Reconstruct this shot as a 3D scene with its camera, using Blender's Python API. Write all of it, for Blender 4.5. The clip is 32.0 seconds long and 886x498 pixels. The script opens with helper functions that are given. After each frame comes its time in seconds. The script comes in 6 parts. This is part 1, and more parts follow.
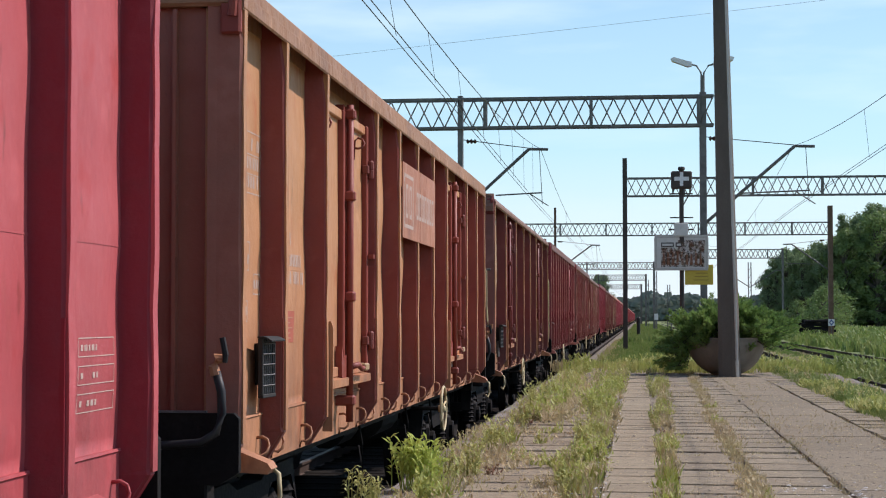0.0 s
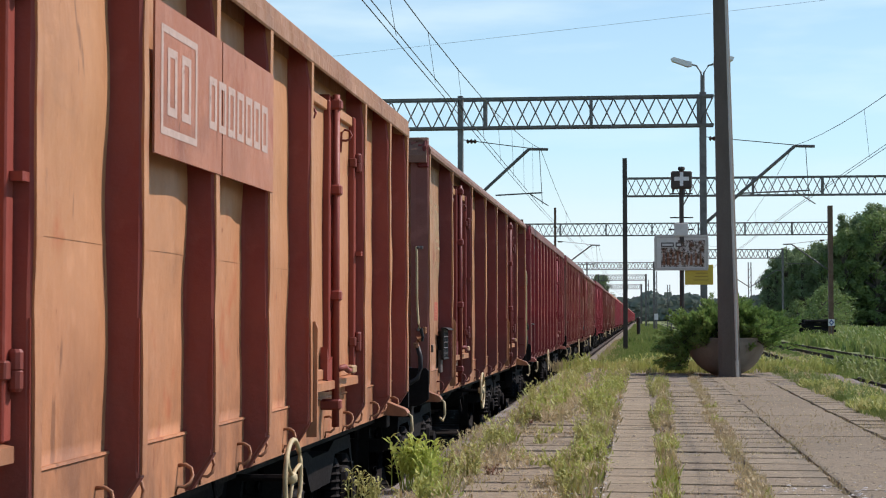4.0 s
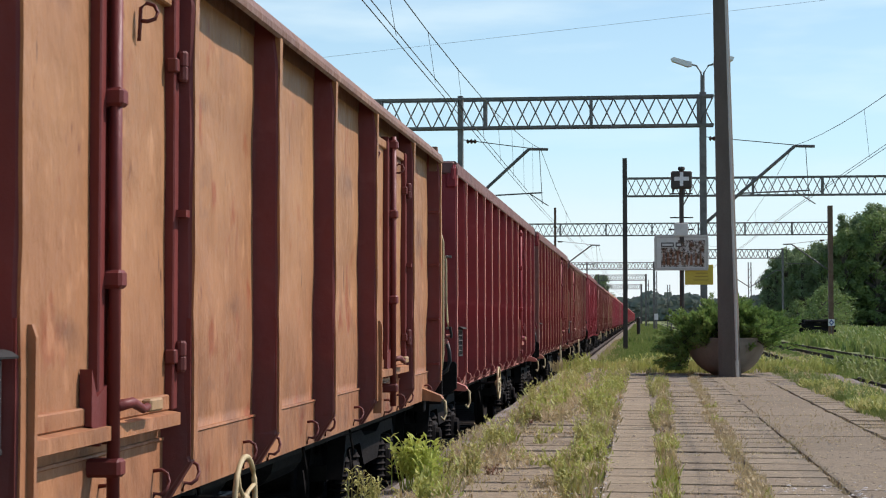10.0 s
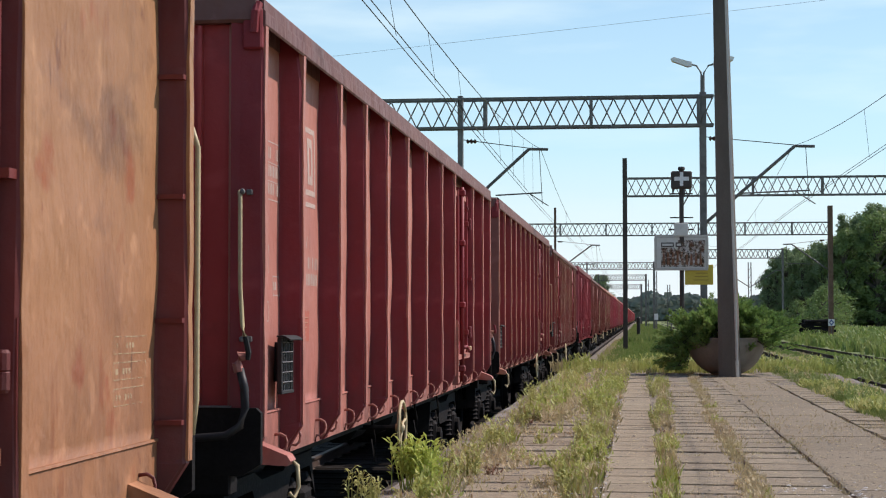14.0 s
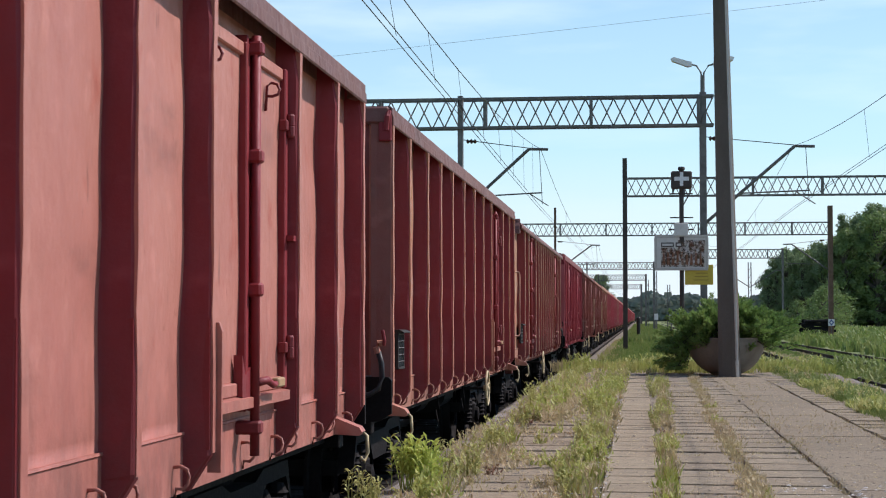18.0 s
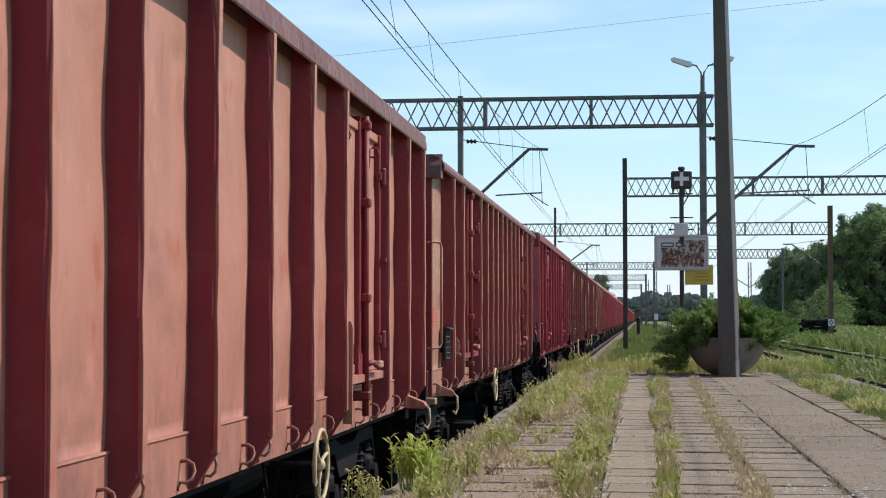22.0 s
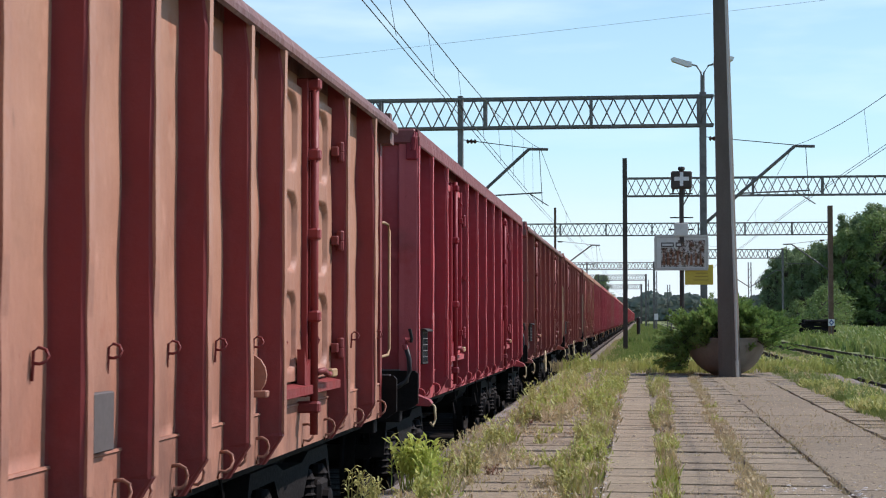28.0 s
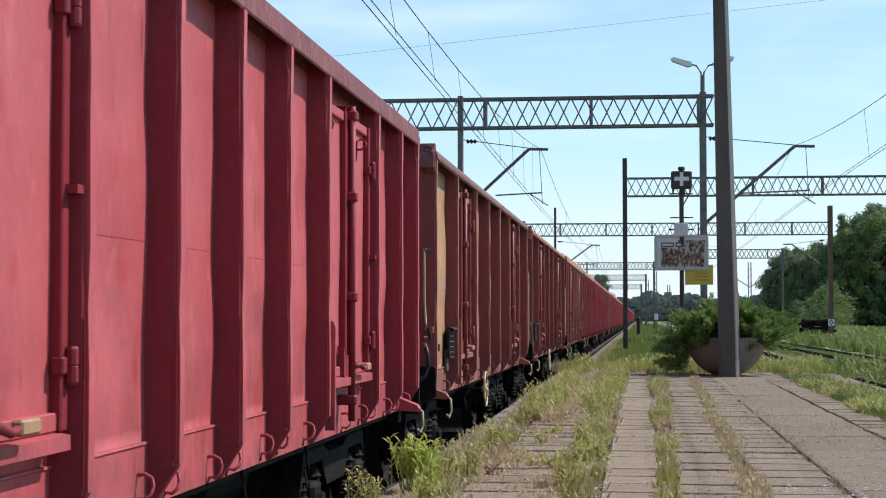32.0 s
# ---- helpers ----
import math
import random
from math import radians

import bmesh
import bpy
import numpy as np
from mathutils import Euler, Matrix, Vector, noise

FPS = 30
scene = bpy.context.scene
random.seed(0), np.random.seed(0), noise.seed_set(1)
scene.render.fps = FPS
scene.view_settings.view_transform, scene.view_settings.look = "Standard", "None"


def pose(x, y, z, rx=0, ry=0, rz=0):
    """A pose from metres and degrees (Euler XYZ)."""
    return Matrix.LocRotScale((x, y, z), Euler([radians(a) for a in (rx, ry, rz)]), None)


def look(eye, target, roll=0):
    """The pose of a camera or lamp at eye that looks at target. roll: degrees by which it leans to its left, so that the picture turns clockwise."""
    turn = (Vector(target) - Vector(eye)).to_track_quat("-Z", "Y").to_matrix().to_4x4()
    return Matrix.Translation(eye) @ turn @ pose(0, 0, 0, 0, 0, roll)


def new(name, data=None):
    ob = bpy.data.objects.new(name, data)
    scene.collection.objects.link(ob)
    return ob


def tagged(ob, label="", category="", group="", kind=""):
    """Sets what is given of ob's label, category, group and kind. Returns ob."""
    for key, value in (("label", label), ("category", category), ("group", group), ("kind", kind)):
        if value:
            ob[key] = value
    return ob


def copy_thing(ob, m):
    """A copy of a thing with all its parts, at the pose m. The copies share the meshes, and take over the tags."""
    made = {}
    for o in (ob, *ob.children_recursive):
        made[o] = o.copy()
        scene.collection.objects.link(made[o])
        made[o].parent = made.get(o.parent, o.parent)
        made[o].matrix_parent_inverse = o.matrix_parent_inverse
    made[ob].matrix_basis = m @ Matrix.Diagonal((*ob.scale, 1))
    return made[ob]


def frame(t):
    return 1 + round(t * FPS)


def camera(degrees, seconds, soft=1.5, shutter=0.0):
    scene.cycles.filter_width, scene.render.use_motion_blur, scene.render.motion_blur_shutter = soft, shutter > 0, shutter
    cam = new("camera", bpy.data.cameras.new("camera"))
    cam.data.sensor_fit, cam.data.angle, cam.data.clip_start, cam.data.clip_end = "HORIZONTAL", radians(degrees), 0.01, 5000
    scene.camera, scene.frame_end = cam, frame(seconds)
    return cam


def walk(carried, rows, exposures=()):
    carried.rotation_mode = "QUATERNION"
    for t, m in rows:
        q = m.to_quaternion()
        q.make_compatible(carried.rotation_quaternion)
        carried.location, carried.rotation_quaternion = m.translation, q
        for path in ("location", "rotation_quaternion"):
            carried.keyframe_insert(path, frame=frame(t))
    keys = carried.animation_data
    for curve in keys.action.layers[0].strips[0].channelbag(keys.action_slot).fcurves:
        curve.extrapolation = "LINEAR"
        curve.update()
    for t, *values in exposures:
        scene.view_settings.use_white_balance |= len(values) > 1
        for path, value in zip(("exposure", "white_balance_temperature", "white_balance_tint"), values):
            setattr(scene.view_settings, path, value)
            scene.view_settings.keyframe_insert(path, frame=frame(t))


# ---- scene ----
# Axes: y runs along the track away from the camera, x to the right, z = 0 is the platform's top.
RAIL = -0.64                      # top of the rails
EYE = 1.10
TRACK = -3.312                    # centre line of the train's track
SIDE = 1.45                       # half width of a wagon over its ribs
cam = camera(29.5, 32.0, soft=1.1, shutter=0.15)
STAND = pose(0, 0, EYE, 92.346, 0, 6.66)
walk(cam, [(0.0, STAND), (32.0, STAND)], [(0.0, 0.05, 6420, 22.0), (3.5, 0.05, 6530, 22.0), (6.0, 0.05, 6670, 22.0), (8.0, 0.05, 6720, 22.0), (10.5, 0.05, 6650, 22.0), (14.0, 0.05, 6620, 22.0), (17.0, 0.06, 6380, 22.0),
     (22.0, 0.06, 6380, 22.0), (24.5, 0.06, 6600, 22.0), (28.0, 0.09, 6360, 22.0), (32.0, 0.09, 6340, 22.0)])

# ---- light ----
SUN_EL, SUN_AZ = 46.0, 29.0       # height of the sun; its bearing from +x towards +y
world = bpy.data.worlds.new("world")
scene.world = world
world.use_nodes = True
wt = world.node_tree
sky = wt.nodes.new("ShaderNodeTexSky")
sky.sky_type, sky.sun_disc = "NISHITA", False
sky.sun_elevation, sky.sun_rotation = radians(SUN_EL), radians(90 - SUN_AZ)
sky.air_density, sky.dust_density, sky.ozone_density = 1.0, 0.0, 3.0
back = wt.nodes["Background"]
back.inputs["Strength"].default_value = 0.135
# thin high cloud
wc = wt.nodes.new("ShaderNodeTexCoord")
wm = wt.nodes.new("ShaderNodeMapping")
wm.inputs["Scale"].default_value = (3.0, 3.0, 16.0)
wn = wt.nodes.new("ShaderNodeTexNoise")
wn.inputs["Scale"].default_value, wn.inputs["Detail"].default_value = 2.6, 7.0
wr = wt.nodes.new("ShaderNodeMapRange")
wr.inputs["From Min"].default_value, wr.inputs["From Max"].default_value = 0.48, 0.80
wr.inputs["To Max"].default_value = 0.45
wx = wt.nodes.new("ShaderNodeMix")
wx.data_type = "RGBA"
wx.inputs["B"].default_value = (8.4, 8.2, 8.0, 1)
wt.links.new(wc.outputs["Generated"], wm.inputs["Vector"])
wt.links.new(wm.outputs["Vector"], wn.inputs["Vector"])
wt.links.new(wn.outputs["Fac"], wr.inputs["Value"])
wt.links.new(wr.outputs["Result"], wx.inputs["Factor"])
wt.links.new(sky.outputs["Color"], wx.inputs["A"])
wb = wt.nodes.new("ShaderNodeMix")
wb.data_type, wb.blend_type = "RGBA", "MULTIPLY"
wb.inputs["Factor"].default_value = 1.0
wb.inputs["B"].default_value = (0.835, 1.015, 0.995, 1)
ws = wt.nodes.new("ShaderNodeSeparateXYZ")
wt.links.new(wc.outputs["Generated"], ws.inputs["Vector"])
wh = wt.nodes.new("ShaderNodeMapRange")
for _k, _v in (("From Min", 0.0), ("From Max", 0.32), ("To Min", 0.85), ("To Max", 0.0)):
    wh.inputs[_k].default_value = _v
wt.links.new(ws.outputs["Z"], wh.inputs["Value"])
wz = wt.nodes.new("ShaderNodeMix")
wz.data_type = "RGBA"
wz.inputs["B"].default_value = (5.3, 6.7, 7.25, 1)
wt.links.new(wh.outputs["Result"], wz.inputs["Factor"])
wt.links.new(wx.outputs["Result"], wz.inputs["A"])
wl = wt.nodes.new("ShaderNodeMapRange")
for _k, _v in (("From Min", 0.0), ("From Max", 0.10), ("To Min", 0.75), ("To Max", 0.0)):
    wl.inputs[_k].default_value = _v
wt.links.new(ws.outputs["Z"], wl.inputs["Value"])
wp = wt.nodes.new("ShaderNodeMix")
wp.data_type = "RGBA"
wp.inputs["B"].default_value = (7.7, 6.9, 7.0, 1)
wt.links.new(wl.outputs["Result"], wp.inputs["Factor"])
wt.links.new(wz.outputs["Result"], wp.inputs["A"])
wt.links.new(wp.outputs["Result"], wb.inputs["A"])
wt.links.new(wb.outputs["Result"], back.inputs["Color"])

sun = new("sun", bpy.data.lights.new("sun", "SUN"))
sun.data.energy, sun.data.angle, sun.data.color = 4.8, radians(0.53), (1.0, 0.95, 0.87)
_d = Vector((math.cos(radians(SUN_EL)) * math.cos(radians(SUN_AZ)),
             math.cos(radians(SUN_EL)) * math.sin(radians(SUN_AZ)), math.sin(radians(SUN_EL))))
sun.matrix_world = look(_d * 100, (0, 0, 0))


# ---- materials ----
def material(name, rough=0.6, metal=0.0, spec=0.4):
    m = bpy.data.materials.new(name)
    m.use_nodes = True
    b = m.node_tree.nodes["Principled BSDF"]
    b.inputs["Roughness"].default_value = rough
    b.inputs["Metallic"].default_value = metal
    b.inputs["Specular IOR Level"].default_value = spec
    return m, m.node_tree, b


SEED = [0.0]


def noise_node(t, scale, detail=5.0, rough=0.6, stretch=None, coord="Object"):
    c = t.nodes.new("ShaderNodeTexCoord")
    n = t.nodes.new("ShaderNodeTexNoise")
    n.noise_dimensions = "4D"
    SEED[0] += 1.7
    n.inputs["W"].default_value = SEED[0]
    n.inputs["Scale"].default_value, n.inputs["Detail"].default_value = scale, detail
    n.inputs["Roughness"].default_value = rough
    if stretch:
        mp = t.nodes.new("ShaderNodeMapping")
        mp.inputs["Scale"].default_value = stretch
        t.links.new(c.outputs[coord], mp.inputs["Vector"])
        t.links.new(mp.outputs["Vector"], n.inputs["Vector"])
    else:
        t.links.new(c.outputs[coord], n.inputs["Vector"])
    return n.outputs["Fac"]


def span(t, value, lo, hi, a=0.0, b=1.0):
    r = t.nodes.new("ShaderNodeMapRange")
    for k, v in (("From Min", lo), ("From Max", hi), ("To Min", a), ("To Max", b)):
        r.inputs[k].default_value = v
    t.links.new(value, r.inputs["Value"])
    return r.outputs["Result"]


def blend(t, fac, a, b):
    x = t.nodes.new("ShaderNodeMix")
    x.data_type = "RGBA"
    for key, v in (("Factor", fac), ("A", a), ("B", b)):
        if isinstance(v, tuple):
            x.inputs[key].default_value = (*v, 1)
        elif isinstance(v, (int, float)):
            x.inputs[key].default_value = v
        else:
            t.links.new(v, x.inputs[key])
    return x.outputs["Result"]


def bump(t, b, height, strength=0.3, distance=0.01):
    n = t.nodes.new("ShaderNodeBump")
    n.inputs["Strength"].default_value, n.inputs["Distance"].default_value = strength, distance
    t.links.new(height, n.inputs["Height"])
    t.links.new(n.outputs["Normal"], b.inputs["Normal"])


def surface(name, dark, light, scale=6.0, rough=0.7, fine=60.0, relief=0.25, dist=0.01, metal=0.0, stretch=None, spots=None, at=0.62, spec=0.4):
    """A worn surface: two tones at a large scale, fine grain, and spots of a third colour."""
    m, t, b = material(name, rough, metal, spec)
    big = span(t, noise_node(t, scale, 6, 0.6, stretch), 0.3, 0.7)
    col = blend(t, big, dark, light)
    grain = noise_node(t, fine, 4, 0.7)
    col = blend(t, span(t, grain, 0.35, 0.75, 0.0, 0.35), col, tuple(c * 0.55 for c in dark))
    if spots:
        col = blend(t, span(t, noise_node(t, scale * 2.3, 8, 0.7), at, at + 0.1), col, spots)
    t.links.new(col, b.inputs["Base Color"])
    t.links.new(span(t, grain, 0.3, 0.7, rough - 0.1, rough + 0.12), b.inputs["Roughness"])
    bump(t, b, grain, relief, dist)
    return m


def paint(name, base, faded, rust, rough=0.48, streak=0.5):
    """Weathered wagon paint: bleached clouds, streaks that run down, rust flecks, and a foot that grows darker and
    redder.
    """
    m, t, b = material(name, rough, 0.0, 0.35)
    wear = (1.0 if streak > 0.6 else 0.7) if base[0] > 0.28 else 0.3
    calm = 1.0 if streak > 0.6 else 0.6
    col = blend(t, span(t, noise_node(t, 1.3, 6, 0.6), 0.32, 0.68), base, faded)
    run = noise_node(t, 1.6, 5, 0.6, (1.0, 1.3, 0.6))
    col = blend(t, span(t, run, 0.56, 0.82, 0.0, streak * 0.7), col, tuple(c * 0.45 for c in rust))
    cloud = noise_node(t, 0.9, 7, 0.7, (1.0, 1.0, 0.8))
    col = blend(t, span(t, cloud, 0.45, 0.75, 0.0, 0.45 * calm), col, tuple(p * 0.62 + q * 0.1 for p, q in zip(base, rust)))
    scuff = noise_node(t, 4.5, 4, 0.6, (1.0, 1.5, 0.7))
    col = blend(t, span(t, scuff, 0.65, 0.71, 0.0, 0.7 * wear), col, tuple(c * 0.75 for c in rust))
    burnt = noise_node(t, 3.4, 3, 0.5, (1.0, 1.2, 0.9))
    col = blend(t, span(t, burnt, 0.61, 0.69, 0.0, 0.75 * wear), col, (base[0] * 0.9, base[1] * 0.52, base[2] * 0.4))
    fleck = noise_node(t, 11.0, 9, 0.75, (1.0, 1.0, 0.6))
    col = blend(t, span(t, fleck, 0.62, 0.70, 0.0, 0.85), col, rust)
    smear = noise_node(t, 1.7, 5, 0.55, (1.0, 0.7, 1.6))
    col = blend(t, span(t, smear, 0.59, 0.70, 0.0, 0.45 * wear), col, (0.07, 0.04, 0.034))
    drip = noise_node(t, 3.0, 3, 0.45, (1.0, 2.2, 0.4))
    col = blend(t, span(t, drip, 0.66, 0.72, 0.0, 0.5 * wear), col, (0.20, 0.055, 0.02))
    pale = noise_node(t, 5.0, 7, 0.7, (1.0, 0.8, 1.2))
    col = blend(t, span(t, pale, 0.60, 0.78, 0.0, 0.5 * calm), col, tuple(min(1, c * 1.25 + 0.03) for c in faded))
    # long scratches left by loading, and soot that hangs over the sill
    scratch = noise_node(t, 3.0, 3, 0.5, (1.0, 4.0, 0.8))
    col = blend(t, span(t, scratch, 0.675, 0.72, 0.0, 0.7 * wear), col, (0.075, 0.035, 0.022))
    wipe = noise_node(t, 3.2, 3, 0.5, (1.0, 2.4, 1.6))
    col = blend(t, span(t, wipe, 0.60, 0.70, 0.0, 0.45 * calm), col, tuple(min(1, c * 1.3 + 0.04) for c in faded))
    # patches of grime, denser and darker towards the lowest part of the body
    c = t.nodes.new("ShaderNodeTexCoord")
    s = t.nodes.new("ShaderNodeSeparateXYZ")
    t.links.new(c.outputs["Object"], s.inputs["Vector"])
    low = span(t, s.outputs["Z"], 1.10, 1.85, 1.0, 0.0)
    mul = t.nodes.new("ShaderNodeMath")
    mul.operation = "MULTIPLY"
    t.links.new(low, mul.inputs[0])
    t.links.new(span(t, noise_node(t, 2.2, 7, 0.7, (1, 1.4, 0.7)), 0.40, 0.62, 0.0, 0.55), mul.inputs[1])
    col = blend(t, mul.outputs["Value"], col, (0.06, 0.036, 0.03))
    # the lower side is tinted redder, easing off upwards
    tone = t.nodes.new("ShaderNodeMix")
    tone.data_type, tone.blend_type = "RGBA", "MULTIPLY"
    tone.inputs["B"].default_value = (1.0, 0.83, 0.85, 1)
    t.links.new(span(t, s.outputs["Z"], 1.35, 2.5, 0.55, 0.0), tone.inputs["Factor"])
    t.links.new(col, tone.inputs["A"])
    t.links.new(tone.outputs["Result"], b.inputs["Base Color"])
    t.links.new(span(t, fleck, 0.3, 0.7, rough - 0.06, rough + 0.22), b.inputs["Roughness"])
    # soft dents of the sheet under a fine orange-peel grain
    dent = noise_node(t, 4.2 if streak > 0.6 else 2.6, 3, 0.5, (1.0, 1.5, 0.7))
    fine = noise_node(t, 28.0, 6, 0.7)
    mixed = t.nodes.new("ShaderNodeMath")
    mixed.operation = "MULTIPLY_ADD"
    t.links.new(fine, mixed.inputs[0])
    mixed.inputs[1].default_value = 0.10
    t.links.new(dent, mixed.inputs[2])
    bump(t, b, mixed.outputs["Value"], 0.8 if streak > 0.6 else 0.55, 0.05)
    return m


def leafy(name, a, b2, c2, rough=0.6):
    m, t, b = material(name, rough, 0.0, 0.25)
    g = t.nodes.new("ShaderNodeNewGeometry")
    o = t.nodes.new("ShaderNodeObjectInfo")
    col = blend(t, g.outputs["Random Per Island"], a, b2)
    col = blend(t, span(t, noise_node(t, 0.7, 4), 0.42, 0.66), col, c2)
    col = blend(t, span(t, o.outputs["Random"], 0.0, 1.0, 0.0, 0.25), col, c2)
    t.links.new(col, b.inputs["Base Color"])
    tr = t.nodes.new("ShaderNodeBsdfTranslucent")
    t.links.new(col, tr.inputs["Color"])
    mx = t.nodes.new("ShaderNodeMixShader")
    mx.inputs["Fac"].default_value = 0.35
    t.links.new(b.outputs["BSDF"], mx.inputs[1])
    t.links.new(tr.outputs["BSDF"], mx.inputs[2])
    t.links.new(mx.outputs["Shader"], t.nodes["Material Output"].inputs["Surface"])
    return m


def plain(name, c, rough=0.5, metal=0.0):
    m, t, b = material(name, rough, metal)
    g = noise_node(t, 30.0, 5, 0.7)
    t.links.new(blend(t, span(t, g, 0.35, 0.75), c, tuple(x * 0.7 for x in c)), b.inputs["Base Color"])
    bump(t, b, g, 0.12, 0.004)
    return m


def slab_mat(name, dark, light, dirt):
    """Old paving concrete: each slab its own tone, blotches, pitted grain and dirt in patches."""
    m, t, b = material(name, 0.9, 0.0, 0.2)
    o = t.nodes.new("ShaderNodeObjectInfo")
    col = blend(t, o.outputs["Random"], dark, light)
    col = blend(t, span(t, noise_node(t, 4.5, 8, 0.75), 0.34, 0.68, 0.0, 0.8), col, tuple((p + q) / 2 for p, q in zip(dark, light)))
    col = blend(t, span(t, noise_node(t, 13.0, 8, 0.8), 0.46, 0.66, 0.0, 0.75), col, dirt)
    pit = noise_node(t, 70.0, 5, 0.8)
    col = blend(t, span(t, pit, 0.52, 0.70, 0.0, 0.6), col, tuple(c * 0.6 for c in dirt))
    col = blend(t, span(t, noise_node(t, 42.0, 5, 0.8), 0.60, 0.74, 0.0, 0.5), col, tuple(min(1, c * 1.5) for c in light))
    t.links.new(col, b.inputs["Base Color"])
    bump(t, b, pit, 0.7, 0.015)
    return m


M_SLAB = slab_mat("slab_concrete", (0.247, 0.202, 0.140), (0.341, 0.285, 0.197), (0.118, 0.099, 0.072))
M_PATH = slab_mat("path_concrete", (0.284, 0.234, 0.160), (0.378, 0.315, 0.216), (0.145, 0.122, 0.088))
M_LANE = slab_mat("lane_concrete", (0.226, 0.185, 0.126), (0.278, 0.230, 0.160), (0.135, 0.112, 0.082))
M_KERB = surface("edge_concrete", (0.180, 0.158, 0.135), (0.270, 0.243, 0.207), 2.0, 0.85, 40.0, 0.5, 0.015)
M_SOIL = surface("dry_soil", (0.14, 0.115, 0.085), (0.26, 0.22, 0.165), 1.4, 0.95, 30.0, 0.8, 0.02, spots=(0.10, 0.115, 0.045), at=0.55)
M_GROUND = surface("meadow_ground", (0.12, 0.16, 0.045), (0.20, 0.23, 0.08), 0.12, 0.95, 6.0, 0.8, 0.05, spots=(0.17, 0.15, 0.08), at=0.64)
M_CONC = surface("mast_concrete", (0.088, 0.074, 0.062), (0.15, 0.128, 0.108), 2.5, 0.85, 50.0, 0.4, 0.006, stretch=(1, 1, 0.3))
M_BOWL = surface("planter_concrete", (0.207, 0.165, 0.134), (0.366, 0.305, 0.256), 2.5, 0.9, 70.0, 0.5, 0.006, stretch=(1, 1, 0.5))
M_STEEL = surface("weathered_steel", (0.10, 0.095, 0.09), (0.22, 0.215, 0.205), 5.0, 0.6, 60.0, 0.2, 0.003, metal=0.3)
M_DARKPOLE = surface("dark_pole_paint", (0.035, 0.028, 0.025), (0.075, 0.06, 0.052), 3.0, 0.65, 60.0, 0.2, 0.003)
M_RUSTPOLE = surface("rusted_mast", (0.10, 0.055, 0.035), (0.19, 0.12, 0.08), 3.0, 0.8, 50.0, 0.3, 0.004)
M_RAIL = surface("rail_steel", (0.075, 0.05, 0.04), (0.15, 0.11, 0.09), 4.0, 0.5, 40.0, 0.2, 0.003, metal=0.4)
# Rail heads, ballast and sleepers below the train carry its shade in their colour.
M_RAILTOP = plain("polished_rail_head", (0.10, 0.085, 0.075), 0.6, 0.3)
M_SHADED_BALLAST = surface("shaded_ballast", (0.012, 0.010, 0.009), (0.034, 0.028, 0.024), 3.0, 0.9, 22.0, 1.0, 0.05, spec=0.08)
M_SHADED_SLEEPER = surface("shaded_sleeper", (0.010, 0.009, 0.008), (0.026, 0.022, 0.019), 4.0, 0.85, 40.0, 0.5, 0.01, spec=0.08)
M_SLEEPER = surface("old_sleeper", (0.06, 0.05, 0.042), (0.15, 0.13, 0.11), 4.0, 0.9, 40.0, 0.5, 0.01)
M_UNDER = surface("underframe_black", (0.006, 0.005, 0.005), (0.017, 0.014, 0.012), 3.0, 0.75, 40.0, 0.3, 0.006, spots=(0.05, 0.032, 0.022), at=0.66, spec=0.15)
M_RACK = plain("rack_sheet", (0.022, 0.022, 0.021), 0.85)
M_BLACK = plain("black_rubber", (0.018, 0.017, 0.017), 0.55)
def worn_mark(name, c, wear):
    """Stencilled paint that has flaked away in patches, so that the sheet shows through."""
    m, t, b = material(name, 0.7, 0.0, 0.2)
    g = noise_node(t, 9.0, 7, 0.75)
    t.links.new(blend(t, span(t, noise_node(t, 30.0, 5, 0.7), 0.35, 0.75), c, tuple(x * 0.75 for x in c)), b.inputs["Base Color"])
    clear = t.nodes.new("ShaderNodeBsdfTransparent")
    mx = t.nodes.new("ShaderNodeMixShader")
    t.links.new(span(t, g, 0.68 - wear * 0.4, 0.78 - wear * 0.4, 0.12 + wear * 0.3, 0.95), mx.inputs["Fac"])
    t.links.new(b.outputs["BSDF"], mx.inputs[1])
    t.links.new(clear.outputs["BSDF"], mx.inputs[2])
    t.links.new(mx.outputs["Shader"], t.nodes["Material Output"].inputs["Surface"])
    return m


M_RUSTED_ENAMEL = worn_mark("rust_through_enamel", (0.19, 0.08, 0.042), 0.58)
M_OCHRE_TEXT = plain("worn_text", (0.36, 0.24, 0.04), 0.5)
M_CREAM = plain("cream_handle_paint", (0.52, 0.43, 0.24), 0.55)
M_YELLOW = plain("yellow_paint", (0.62, 0.46, 0.06), 0.5)
M_WHITE = worn_mark("white_marking", (0.58, 0.45, 0.38), 0.20)
M_MARK_W2 = worn_mark("cream_marking", (0.54, 0.42, 0.26), 0.45)
M_MARK_W5 = worn_mark("dim_marking", (0.58, 0.46, 0.35), 0.45)
M_MARK_Y = worn_mark("faded_yellow_marking", (0.50, 0.35, 0.15), 0.45)
M_LABEL = plain("red_label", (0.46, 0.115, 0.07), 0.6)
M_LABEL_T = plain("label_text_paint", (0.50, 0.22, 0.14), 0.6)
M_LABEL_D = plain("dark_label", (0.10, 0.085, 0.08), 0.6)
M_BLUE = plain("blue_paint", (0.06, 0.10, 0.32), 0.5)
M_WIRE = plain("copper_wire", (0.06, 0.05, 0.045), 0.5, 0.3)
M_ZINC = plain("galvanised_steel", (0.5, 0.47, 0.43), 0.5, 0.2)
